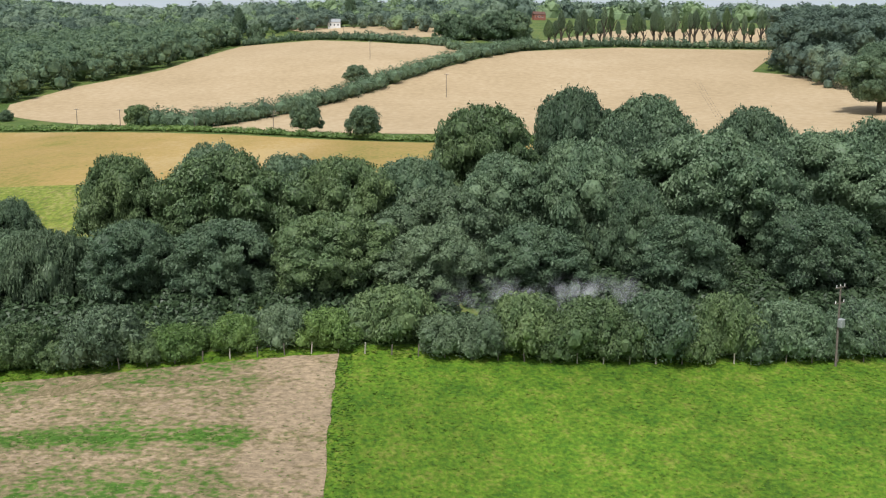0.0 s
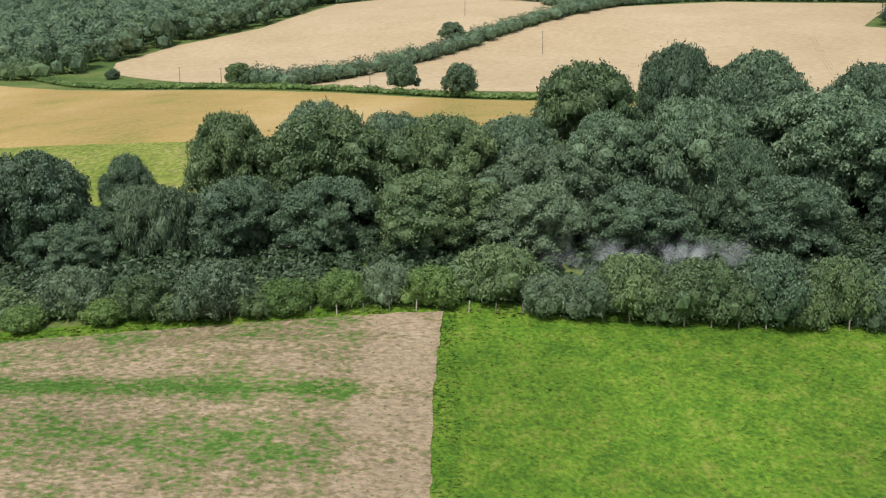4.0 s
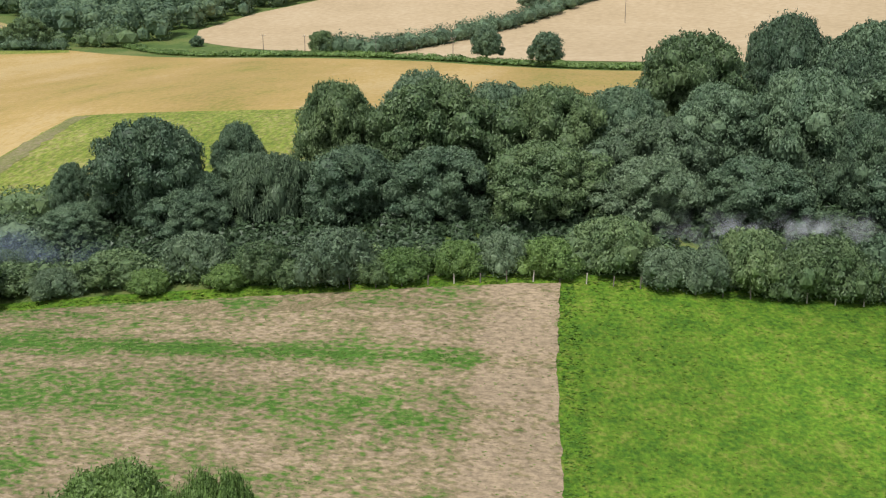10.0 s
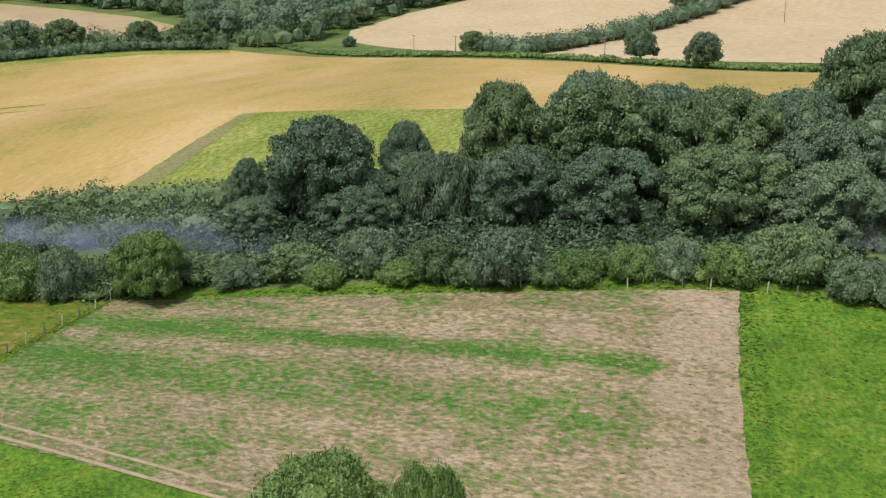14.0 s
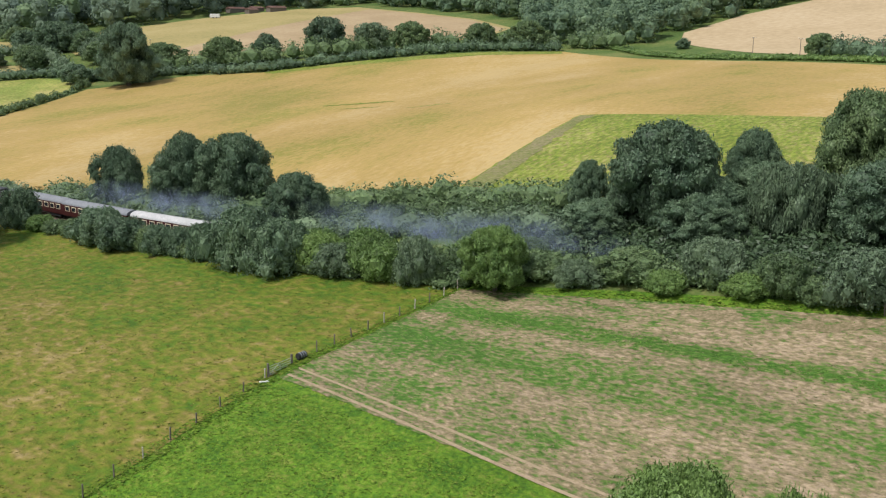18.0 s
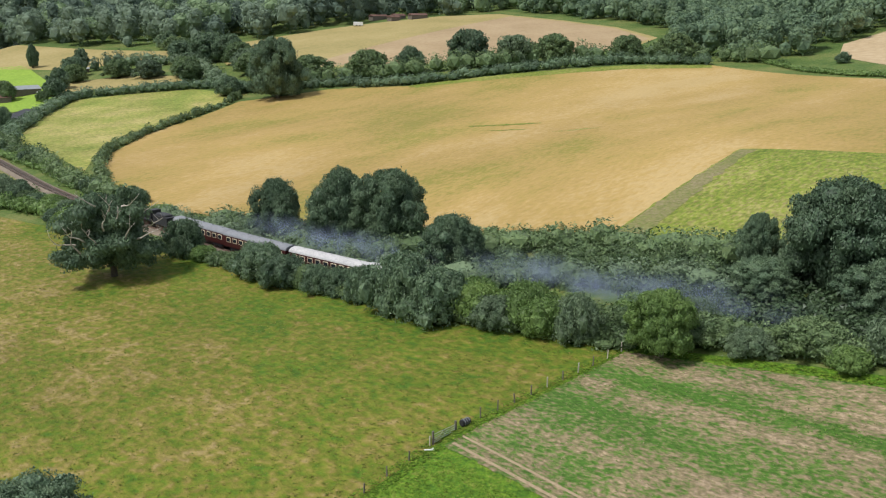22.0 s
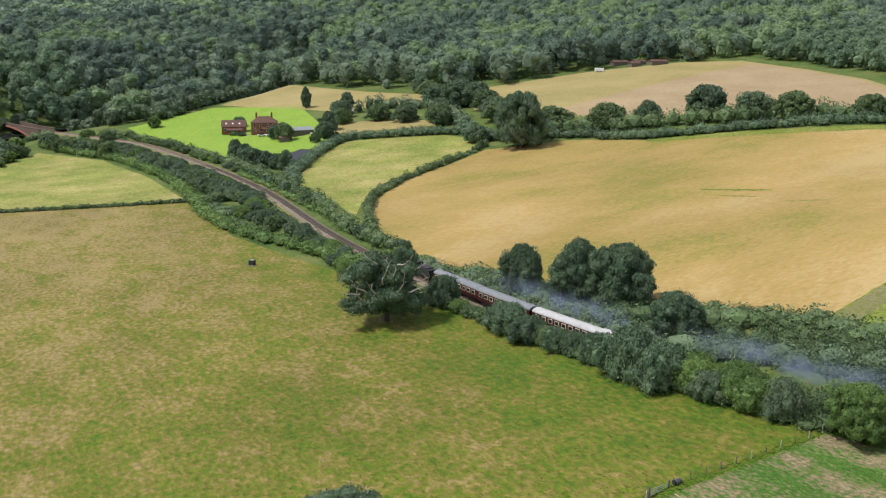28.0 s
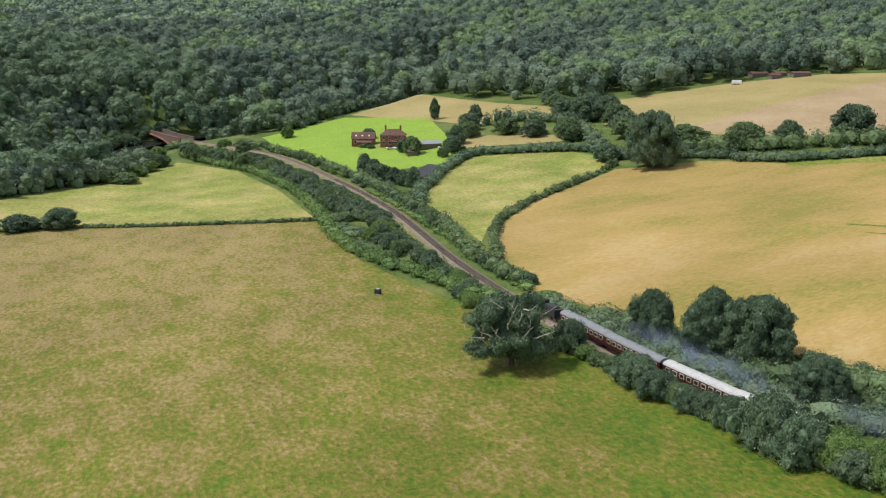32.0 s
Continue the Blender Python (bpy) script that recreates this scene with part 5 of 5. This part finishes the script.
field("riding_arena", [(-414, 155), (-436, 182), (-423, 187), (-403, 160)], DARK, "dark surfaced riding arena", 0.2, 4.0, "arena")
field("paddock", [(-455, 201), (-456, 215), (-424, 258), (-441, 262), (-471, 248), (-481, 228), (-474, 212)], HAY, "dry pale paddock beside the farm", 0.14)
for x, y, kind in [(-489, 184, "car"), (-485, 187, "car"), (-466, 204, "car")]:
    car = empty("parked_car", x, y, h(x, y) + 0.16, VIEW + 0.2)
    part("body", box(bmesh.new(), (4.2, 1.75, 0.75), (0, 0, 0.65), bevel=0.15), WHITE, car)
    part("cabin", box(bmesh.new(), (2.3, 1.6, 0.6), (-0.2, 0, 1.28), bevel=0.2), GLASS, car)
    for wx in (-1.3, 1.3):
        for wy in (-0.8, 0.8):
            bm = bmesh.new()
            wheel(bm, wx, wy, 0.32, 0.2)
            part("wheel", bm, DARK, car)
    tagged(car, "white car parked in the farmyard", "car", "parked cars")
for x, y, tall, wide, tone in [(-476, 186, 7, 3.6, "dark"), (-466, 187, 9, 4.5, "mid"), (-455, 205, 8, 5.5, "dark"), (-446, 195, 5, 3.0, "mid"), (-530, 188, 6, 4, "dark"), (-508, 176, 2.4, 2.4, "mid"), (-502, 178, 2.2, 2.2, "mid"),
                              (-577, 153, 7, 3.8, "bright"), (-480, 228, 9, 5, "mid"), (-497, 236, 10, 6, "dark"), (-515, 250, 11, 4, "grey"), (-470, 246, 9, 7, "mid"), (-452, 252, 9, 7, "grey"), (-434, 262, 10, 7, "mid"), (-425, 258, 9, 6, "mid")]:
    tree(x, y, tall, wide, tone, "bush" if tall < 3 else "round", 0.05, label="garden tree near the red brick farmhouse", group="farmhouse trees")
for i, (x, y) in enumerate([(-446, 152), (-440, 150), (-434, 152), (-428, 150), (-421, 148), (-416, 150), (-410, 147), (-404, 150), (-398, 152), (-392, 154)]):
    tree(x, y, 8.5 - (i % 3), 3.8, "dark", "tall" if i % 2 else "round", 0.02, label="dark screening tree beside the arena", group="screen trees")

# ---- far sheds, village and poplars ----
trailer = empty("white_trailer", -472.5, 411.5, h(-472.5, 411.5), VIEW - 0.3)
part("body", box(bmesh.new(), (6, 2.4, 2.2), (0, 0, 1.5), bevel=0.2), WHITE, trailer)
for x in (-1, 1):
    for y in (-1.1, 1.1):
        bm = bmesh.new()
        wheel(bm, x, y, 0.4, 0.2)
        part("wheel", bm, DARK, trailer)
tagged(trailer, "white trailer standing at the field edge", "trailer")
for x, y, a, l in [(-484, 440, 0.3, 12), (-474, 448, 0.4, 9), (-463, 455, 0.2, 12), (-470, 440, 0.3, 7)]:
    house("old_shed", x, y, VIEW + a, l, 5, 2.2, 3.4, TIMBER, TILE, "low brown farm shed under the wood", False, "shed")
VILLAGE = [(-178, 930, 16, 7, WHITE), (-162, 940, 12, 7, WHITE), (-128, 858, 14, 8, BRICK), (-112, 850, 12, 8, WHITE), (-96, 838, 26, 9, BRICK), (-70, 800, 10, 6, WHITE), (-30, 822, 26, 10, WHITE), (40, 700, 10, 6, WHITE), (110, 900, 11, 8, BRICK)]
for x, y, l, d, wall in VILLAGE:
    house("village_house", x, y, 0.15, l, d, 4.6, 7.6, wall, TILE if wall is BRICK else GREYMETAL, "distant village house among trees", False, "house", [(q, 2.6) for q in np.arange(-l / 2 + 2, l / 2 - 1, 3.0)])
field("hilltop_field", [(-112, 815), (-78, 736), (-9, 668), (40, 680), (20, 780), (-24, 800)], WHEAT_FAR, "pale wheat field below the village", 0.15, 10.0)
field("hilltop_field", [(66, 620), (157, 760), (356, 870), (330, 700), (250, 630), (125, 618)], WHEAT_FAR, "pale wheat field behind the tall trees", 0.15, 10.0)
rng = random.Random(9)
for i in range(34):
    u = i / 33
    x = 78 + 165 * u + rng.uniform(-1.5, 1.5)
    y = np.interp(x, [78, 125, 245], [592, 622, 622]) + rng.uniform(-2, 2)
    tree(x, y, rng.uniform(15, 25), rng.uniform(1.6, 3.0), "grey" if i % 3 else "mid", "tall", rng.uniform(0.38, 0.55), "poplar_tree", "tall thin tree with a bare stem", "tree", "row of tall thin trees")
for x, y, tall, wide in [(-140, 760, 22, 5), (-60, 850, 26, 5), (48, 640, 18, 12), (62, 650, 19, 12), (30, 640, 16, 10), (20, 655, 16, 10), (-128, 668, 14, 7), (-112, 672, 13, 6)]:
    tree(x, y, tall, wide, "dark", "tall", 0.03, label="dark hilltop tree near the village", group="hilltop trees")

# ---- fences, gate and posts ----
POST = bmesh.new()
box(POST, (0.13, 0.13, 1.5), (0, 0, 0.55), bevel=0.02)
post_mesh = bpy.data.meshes.new("post")
POST.to_mesh(post_mesh)
POST.free()
post_mesh.materials.append(TIMBER)
pale_post = post_mesh.copy()
pale_post.materials.clear()
pale_post.materials.append(PALE)


def fence(name, line, gap, label, mesh=post_mesh, wires=3, seed=1):
    root = empty(name, *line[0], h(*line[0]))
    rr = random.Random(seed)
    p = smooth_line(line, 1.0)
    d = np.r_[0, np.cumsum(np.linalg.norm(np.diff(p, axis=0), axis=1))]
    spots = [(np.interp(s, d, p[:, 0]), np.interp(s, d, p[:, 1])) for s in np.arange(0, d[-1], gap)]
    inv = root.matrix_basis.inverted()
    for x, y in spots:
        ob = new("post", pale_post if rr.random() < 0.3 else mesh)
        ob.parent = root
        ob.matrix_basis = inv @ pose(x, y, h(x, y), rr.uniform(-4, 4), rr.uniform(-4, 4), rr.uniform(0, 90)) @ Matrix.Scale(rr.uniform(0.9, 1.15), 4, (0, 0, 1))
    for k in range(wires):
        bm = bmesh.new()
        cable(bm, [(x, y, h(x, y) + 0.35 + k * 0.4) for x, y in spots], 0.006)
        ob = part("wire", bm, DARK, root)
        ob.matrix_basis = inv
    return tagged(root, label, "fence")


fence("wire_fence", [(-34, 105.3), (-20, 106.6), (-10, 107.3), (-4, 107.2), (20, 107.2), (78, 107.8)], 3.0, "post and wire fence in front of the hedge", seed=2)
fence("wire_fence", [(-84.5, 99.3), (-88.8, 74.6)], 2.6, "old post and wire fence up to the gate", seed=3)
fence("wire_fence", [(-89.2, 68.6), (-88.3, 45), (-86, -36)], 3.4, "old post and wire fence across the slope", seed=4)

gate = empty("field_gate", -89.1, 69.0, h(-89.1, 69.0), radians(90))
for x in (0, 3.7):
    part("gate_post", box(bmesh.new(), (0.22, 0.22, 1.9), (x, 0, 0.7), bevel=0.03), TIMBER, gate)
for i, z in enumerate((0.25, 0.45, 0.67, 0.92, 1.2)):
    bm = bmesh.new()
    tube(bm, (0.15, 0, z), (3.55, 0, z), 0.035, 0.035, 8)
    part("bar", bm, GREYMETAL, gate)
for x in (0.15, 1.85, 3.55):
    part("upright", box(bmesh.new(), (0.06, 0.05, 1.05), (x, 0, 0.72)), GREYMETAL, gate)
bm = bmesh.new()
tube(bm, (0.15, 0.03, 0.25), (1.85, 0.03, 1.2), 0.025, 0.025, 6)
part("brace", bm, GREYMETAL, gate)
tagged(gate, "galvanised five-bar field gate between timber posts", "gate")
stile = empty("white_board", -88.6, 67.9, h(-88.6, 67.9), 0.7)
part("board", box(bmesh.new(), (1.1, 0.16, 0.12), (0, 0, 0.12)), WHITE, stile)
part("board", box(bmesh.new(), (0.7, 0.14, 0.12), (0.35, 0.3, 0.12), 0.9), WHITE, stile)
tagged(stile, "two white boards lying by the gate", "board")
roll = empty("water_barrel", -89.0, 74.2, h(-89, 74.2), radians(90))
bm = bmesh.new()
bmesh.ops.create_cone(bm, cap_ends=True, segments=20, radius1=0.40, radius2=0.40, depth=1.3, matrix=Matrix.Translation((0, 0, 0.42)) @ Matrix.Rotation(radians(90), 4, "Y"))
bmesh.ops.bevel(bm, geom=[e for e in bm.edges if abs(e.verts[0].co.x - e.verts[1].co.x) < 0.01], offset=0.08, segments=2, affect="EDGES")
part("barrel", bm, DARK, roll)
for x in (-0.35, 0.0, 0.35):
    bm = bmesh.new()
    bmesh.ops.create_cone(bm, cap_ends=True, segments=20, radius1=0.42, radius2=0.42, depth=0.07, matrix=Matrix.Translation((x, 0, 0.42)) @ Matrix.Rotation(radians(90), 4, "Y"))
    part("hoop", bm, GREYMETAL, roll)
tagged(roll, "dark round barrel lying beside the gate", "barrel")
tank = empty("water_tank", -246.5, 78, h(-246.5, 78), 0.6)
part("tank", box(bmesh.new(), (1.7, 1.2, 1.5), (0, 0, 0.85), bevel=0.12), DARK, tank)
part("cage", box(bmesh.new(), (1.8, 1.3, 0.12), (0, 0, 0.2)), GREYMETAL, tank)
part("lid", box(bmesh.new(), (0.9, 0.8, 0.12), (0.1, 0, 1.66), bevel=0.03), GREYMETAL, tank)
tagged(tank, "dark square water tank standing in the pasture", "water tank")


def utility_pole(x, y, tall, arms=1, box_on=False, turn=0.0):
    root = empty("utility_pole", x, y, h(x, y), turn)
    bm = bmesh.new()
    tube(bm, (0, 0, -0.3), (0, 0, tall), 0.14, 0.10, 8)
    part("pole", bm, TIMBER, root)
    for k in range(arms):
        z = tall - 0.15 - k * 1.8
        arm = part("crossarm", box(bmesh.new(), (1.9, 0.1, 0.12), (0, 0, z)), TIMBER, root)
        for s in (-0.8, 0.0, 0.8):
            bm = bmesh.new()
            tube(bm, (s, 0, z + 0.05), (s, 0, z + 0.35), 0.06, 0.04, 6)
            part("insulator", bm, WHITE, arm)
    if box_on:
        part("transformer", box(bmesh.new(), (0.7, 0.6, 1.0), (0, -0.35, tall * 0.55), bevel=0.08), GREYMETAL, root)
    return tagged(root, "slim timber electricity pole", "utility pole", "utility poles")


utility_pole(46.3, 106.6, 9.3, 2, True, 0.6)
for x, y, tall in [(-131, 371, 6), (-107, 346, 7), (-86.5, 345, 6), (-79, 338, 6), (-51.6, 338, 6), (11, 421, 10), (-52, 664, 9), (-27, 522, 9), (-395, 300, 8)]:
    utility_pole(x, y, tall)
lines = empty("power_line", 46.3, 106.6, h(46.3, 106.6))
for s in (-0.8, 0.0, 0.8):
    for far in ((41, 52, 9), (52, 185, 21)):
        bm = bmesh.new()
        a, c = Vector((46.3 + s * 0.8, 106.6 + s * 0.5, h(46.3, 106.6) + 9.4)), Vector((far[0] + s, far[1] + s, h(far[0], far[1]) + far[2]))
        cable(bm, [a.lerp(c, i / 14) - Vector((0, 0, 4 * i / 14 * (1 - i / 14))) for i in range(15)], 0.014)
        ob = part("wire", bm, DARK, lines)
        ob.matrix_basis = lines.matrix_basis.inverted()
tagged(lines, "thin sagging overhead electricity wires", "power line")

# bare limbs of the old oak
rr = random.Random(4)
for i in range(13):
    bm = bmesh.new()
    a = -0.5 + (i - 6) * 0.16
    z = rr.uniform(5.0, 14)
    reach = 7.2 - max(0, z - 8) * 0.45
    p = Vector((math.cos(a) * reach, math.sin(a) * reach, z))
    way = Vector((math.cos(a), math.sin(a), rr.uniform(0.1, 1.1)))
    width = 0.18
    for k in range(5):
        q = p + way * rr.uniform(0.8, 1.2)
        tube(bm, p, q, width, width * 0.75, 6)
        if k in (2, 3, 4):
            tube(bm, q, q + Vector((rr.uniform(-1, 1), rr.uniform(-1, 1), rr.uniform(0.2, 1.2))), width * 0.5, 0.03, 5)
        way = (way + Vector((rr.uniform(-0.5, 0.5), rr.uniform(-0.5, 0.5), rr.uniform(-0.25, 0.5)))).normalized()
        p, width = q, width * 0.75
    limb = part("bare_limb", bm, PALE, DEADOAK, "bleached bare branch")
    limb.matrix_basis = Matrix.Rotation(-DEADOAK.matrix_basis.to_euler().z, 4, "Z")


# ---- grass tufts and weeds ----
DRY_SOIL = material("dry_bare_soil", [(0.13, 0.115, 0.05), (0.19, 0.15, 0.085), (0.29, 0.22, 0.135)], 0.7, 3.0, spread=(0.4, 0.62))
TRACKWAY = material("worn_track_soil", [(0.24, 0.18, 0.11), (0.36, 0.28, 0.18)], 0.6, 3.0)

TUFT_GREEN = material("grass_blades", [(0.055, 0.128, 0.010), (0.111, 0.191, 0.015), (0.196, 0.221, 0.051)], 0.8, 4.0, bump=0, islands=0.9, translucent=0.2)
TUFT_WEED = material("weed_leaves", [(0.07, 0.165, 0.018), (0.115, 0.22, 0.03)], 0.8, 4.0, bump=0, islands=0.8, translucent=0.2)
TUFT_STRAW = material("straw_litter", [(0.234, 0.171, 0.108), (0.414, 0.315, 0.216)], 0.8, 4.0, bump=0, islands=0.6)
TUFT_DRY = material("mixed_pasture_blades", [(0.080, 0.132, 0.012), (0.135, 0.150, 0.022), (0.205, 0.175, 0.055)], 0.12, 2.0, bump=0, islands=0.8, spread=(0.38, 0.62), translucent=0.2)


def tufts(name, outline, count, tall, mat, label, lift, seed, keep=None):
    """Short leaning blades, three to a tuft, over a part of a field."""
    rg = np.random.default_rng(seed)
    o = np.array(outline, float)
    x, y = rg.uniform(o[:, 0].min(), o[:, 0].max(), count), rg.uniform(o[:, 1].min(), o[:, 1].max(), count)
    ok = inside(o, x, y)
    x, y = x[ok], y[ok]
    n = len(x)
    base = np.stack([x, y, height(x, y) + lift], -1)
    size = tall * rg.uniform(0.5, 1.5, (n, 1))
    vs = []
    for k in range(3):
        a = rg.uniform(0, 6.28, n)
        side = np.stack([np.cos(a), np.sin(a), 0 * a], -1)
        lean = np.stack([np.cos(a * 3 + k), np.sin(a * 3 + k), 0 * a], -1)
        vs += [base - side * size * 0.45, base + side * size * 0.45, base + lean * size * 0.95 + np.array([0, 0, 1.0]) * size * rg.uniform(0.08, 0.28, (n, 1))]
    v = np.stack(vs, 1).reshape(-1, 3)
    return tagged(new(name, mesh_quads(name, v, np.zeros((0, 4), int), mat, np.arange(len(v)).reshape(-1, 3))), label, "grass", kind="stuff")


tufts("grass_tufts", [(-10, 107), (60, 108), (45, 55), (-8, 50)], 15000, 0.24, TUFT_GREEN, "short green grass tufts on the near field", 0.05, 21)
tufts("grass_tufts", [(-88, 68), (-55, 65), (-60, 40), (-87, 40)], 8000, 0.24, TUFT_GREEN, "short green grass tufts below the gate", 0.05, 22)
tufts("grass_edge", [(-10.4, 106), (-8.6, 107), (-7.4, 92), (-5.4, 60), (-8.2, 60), (-10.2, 92)], 2600, 0.28, TUFT_WEED, "taller green grass along the stubble edge", 0.05, 28)
STUBBLE_OUTLINE = [(-84, 99), (-62, 102), (-36, 104), (-10, 106), (-9, 62), (-50, 67), (-88, 70)]
tufts("weed_tufts", STUBBLE_OUTLINE, 9000, 0.22, TUFT_WEED, "green weed tufts on the stubble", 0.1, 23)
tufts("straw_litter", STUBBLE_OUTLINE, 16000, 0.15, TUFT_STRAW, "pale straw litter on the stubble", 0.1, 29)
tufts("weed_strip", [(-82, 89.6), (-60, 91.6), (-40, 91.0), (-20, 91.6), (-17, 93.2), (-40, 93.6), (-60, 94.8), (-80, 93.4)], 2600, 0.24, TUFT_WEED, "thick strip of green weeds across the stubble", 0.1, 30)
tufts("pasture_tufts", [(-85, 98), (-89, 68), (-88, 30), (-160, 20), (-260, 40), (-260, 85), (-200, 94), (-120, 94)], 26000, 0.3, TUFT_DRY, "rough dry and green grass tufts of the pasture", 0.08, 24)
tufts("field_margin", [(-84, 101), (-62, 104.5), (-36, 107), (-10, 109), (70, 111), (70, 108.5), (-10, 106.8), (-36, 104.6), (-62, 102.4), (-84, 99.4)], 9000, 0.4, TUFT_GREEN, "long grass along the fence", 0.06, 25)
tufts("barley_edge", [(-110, 134), (-134, 130), (-190, 118), (-226, 112), (-226, 115), (-190, 122), (-134, 134), (-112, 138)], 6000, 0.5, WHEAT, "ragged grass edge of the barley field", 0.08, 26)
tufts("fence_grass", [(-85.6, 99.5), (-83.4, 99.5), (-87.6, 69.5), (-86.9, 45), (-84.6, -38), (-86.6, -38), (-89.2, 45), (-90, 69.5)], 15000, 0.26, TUFT_GREEN, "long grass under the old wire fence", 0.1, 27)
for k, (off, wide_) in enumerate(((0.0, 0.4), (1.7, 0.35))):
    field("wheel_track", [(-87.5, 70.2 + off), (-70, 68.2 + off), (-54, 66.2 + off), (-30, 64.2 + off), (-30, 64.2 + off + wide_), (-54, 66.2 + off + wide_), (-70, 68.2 + off + wide_), (-87.5, 70.2 + off + wide_)],
          TRACKWAY, "pale worn wheel track along the field edge", 0.15, 3.0, "track")

# ---- steam and smoke ----
SMOKE = bpy.data.materials.new("drifting_smoke")
SMOKE.use_nodes = True
sn, sl = SMOKE.node_tree.nodes, SMOKE.node_tree.links
sn["Principled BSDF"].inputs["Base Color"].default_value = (0.20, 0.25, 0.35, 1)
sn["Principled BSDF"].inputs["Roughness"].default_value = 1.0
s_tc, s_noise, s_clear, s_mix = sn.new("ShaderNodeTexCoord"), sn.new("ShaderNodeTexNoise"), sn.new("ShaderNodeBsdfTransparent"), sn.new("ShaderNodeMixShader")
s_noise.inputs["Scale"].default_value, s_noise.inputs["Detail"].default_value = 0.22, 5.0
sl.new(s_tc.outputs["Object"], s_noise.inputs["Vector"])
s_sep = sn.new("ShaderNodeSeparateXYZ")
sl.new(s_tc.outputs["Generated"], s_sep.inputs[0])
s_amount = sn.new("ShaderNodeMapRange")
s_amount.inputs["From Min"].default_value, s_amount.inputs["From Max"].default_value = 0.42, 0.72
s_amount.inputs["To Max"].default_value = 0.42
sl.new(s_noise.outputs["Fac"], s_amount.inputs["Value"])
s_total = s_amount.outputs[0]
for s_axis in ("X", "Z"):
    s_off = sn.new("ShaderNodeMath")
    s_off.operation = "SUBTRACT"
    sl.new(s_sep.outputs[s_axis], s_off.inputs[0])
    s_off.inputs[1].default_value = 0.5
    s_abs = sn.new("ShaderNodeMath")
    s_abs.operation = "ABSOLUTE"
    sl.new(s_off.outputs[0], s_abs.inputs[0])
    s_fade = sn.new("ShaderNodeMapRange")
    s_fade.interpolation_type = "SMOOTHSTEP"
    s_fade.inputs["From Min"].default_value, s_fade.inputs["From Max"].default_value = 0.5, 0.12
    sl.new(s_abs.outputs[0], s_fade.inputs["Value"])
    s_mul = sn.new("ShaderNodeMath")
    s_mul.operation = "MULTIPLY"
    sl.new(s_total, s_mul.inputs[0])
    sl.new(s_fade.outputs[0], s_mul.inputs[1])
    s_total = s_mul.outputs[0]
sl.new(s_total, s_mix.inputs["Fac"])
sl.new(s_clear.outputs[0], s_mix.inputs[1])
sl.new(sn["Principled BSDF"].outputs[0], s_mix.inputs[2])
sl.new(s_mix.outputs[0], sn["Material Output"].inputs["Surface"])
STEAM = SMOKE.copy()
STEAM.name = "white_steam"
STEAM.node_tree.nodes["Principled BSDF"].inputs["Base Color"].default_value = (0.78, 0.80, 0.84, 1)
STEAM.node_tree.nodes["Noise Texture"].inputs["Scale"].default_value = 0.34
STEAM.node_tree.nodes["Map Range"].inputs["From Min"].default_value = 0.5
STEAM.node_tree.nodes["Map Range"].inputs["To Max"].default_value = 0.3


def smoke(x, y, z, long, tall, turn, label, mat=SMOKE):
    """Three billowing veils, one behind another."""
    root = empty("smoke_plume", x, y, z, turn)
    for k in range(3):
        v, f = [], []
        nx, nz = 40, 8
        for i in range(nx + 1):
            for j in range(nz + 1):
                u, w = i / nx - 0.5, j / nz - 0.5
                bulge = 1.1 * math.cos(w * 3.1) * (1 if k else -1) + 0.5 * noise.noise((u * long * 0.25 + k * 7, w * tall * 0.4, k))
                v.append((u * long, (k - 1) * 1.0 + bulge, w * tall))
        for i in range(nx):
            for j in range(nz):
                q = i * (nz + 1) + j
                f.append((q, q + nz + 1, q + nz + 2, q + 1))
        veil = new("veil", mesh_from("veil", v, f, mat))
        veil.parent = root
        veil.data.polygons.foreach_set("use_smooth", np.ones(len(f), bool))
        
    return tagged(root, label, "smoke")


smoke(-150, 106.5, -1.0, 62, 7, 0.0, "thin blue-grey smoke drifting behind the train")
smoke(-92, 108.0, 1.2, 58, 7, 0.12, "thin blue-grey smoke lying in the cutting")
smoke(15, 114.2, 5.4, 30, 5.6, 0.03, "pale steam drifting above the hedge bushes", STEAM)

for outline in [[(-55, 101), (-53, 102), (-51, 102), (-49, 103), (-47, 101), (-49, 100), (-52, 100)], [(-42, 101), (-41, 103), (-39, 102), (-36, 103), (-34, 103), (-37, 101), (-39, 100)], [(-67, 101), (-65, 102), (-61, 101), (-63, 100)], [(-35, 99), (-30, 99), (-26, 99), (-30, 98)], [(-30, 102), (-26, 103), (-23, 102), (-27, 102)]]:
    field("bare_soil", outline, DRY_SOIL, "pale patch of bare dry soil in the stubble", 0.15, 0.5, "soil", 0.5)
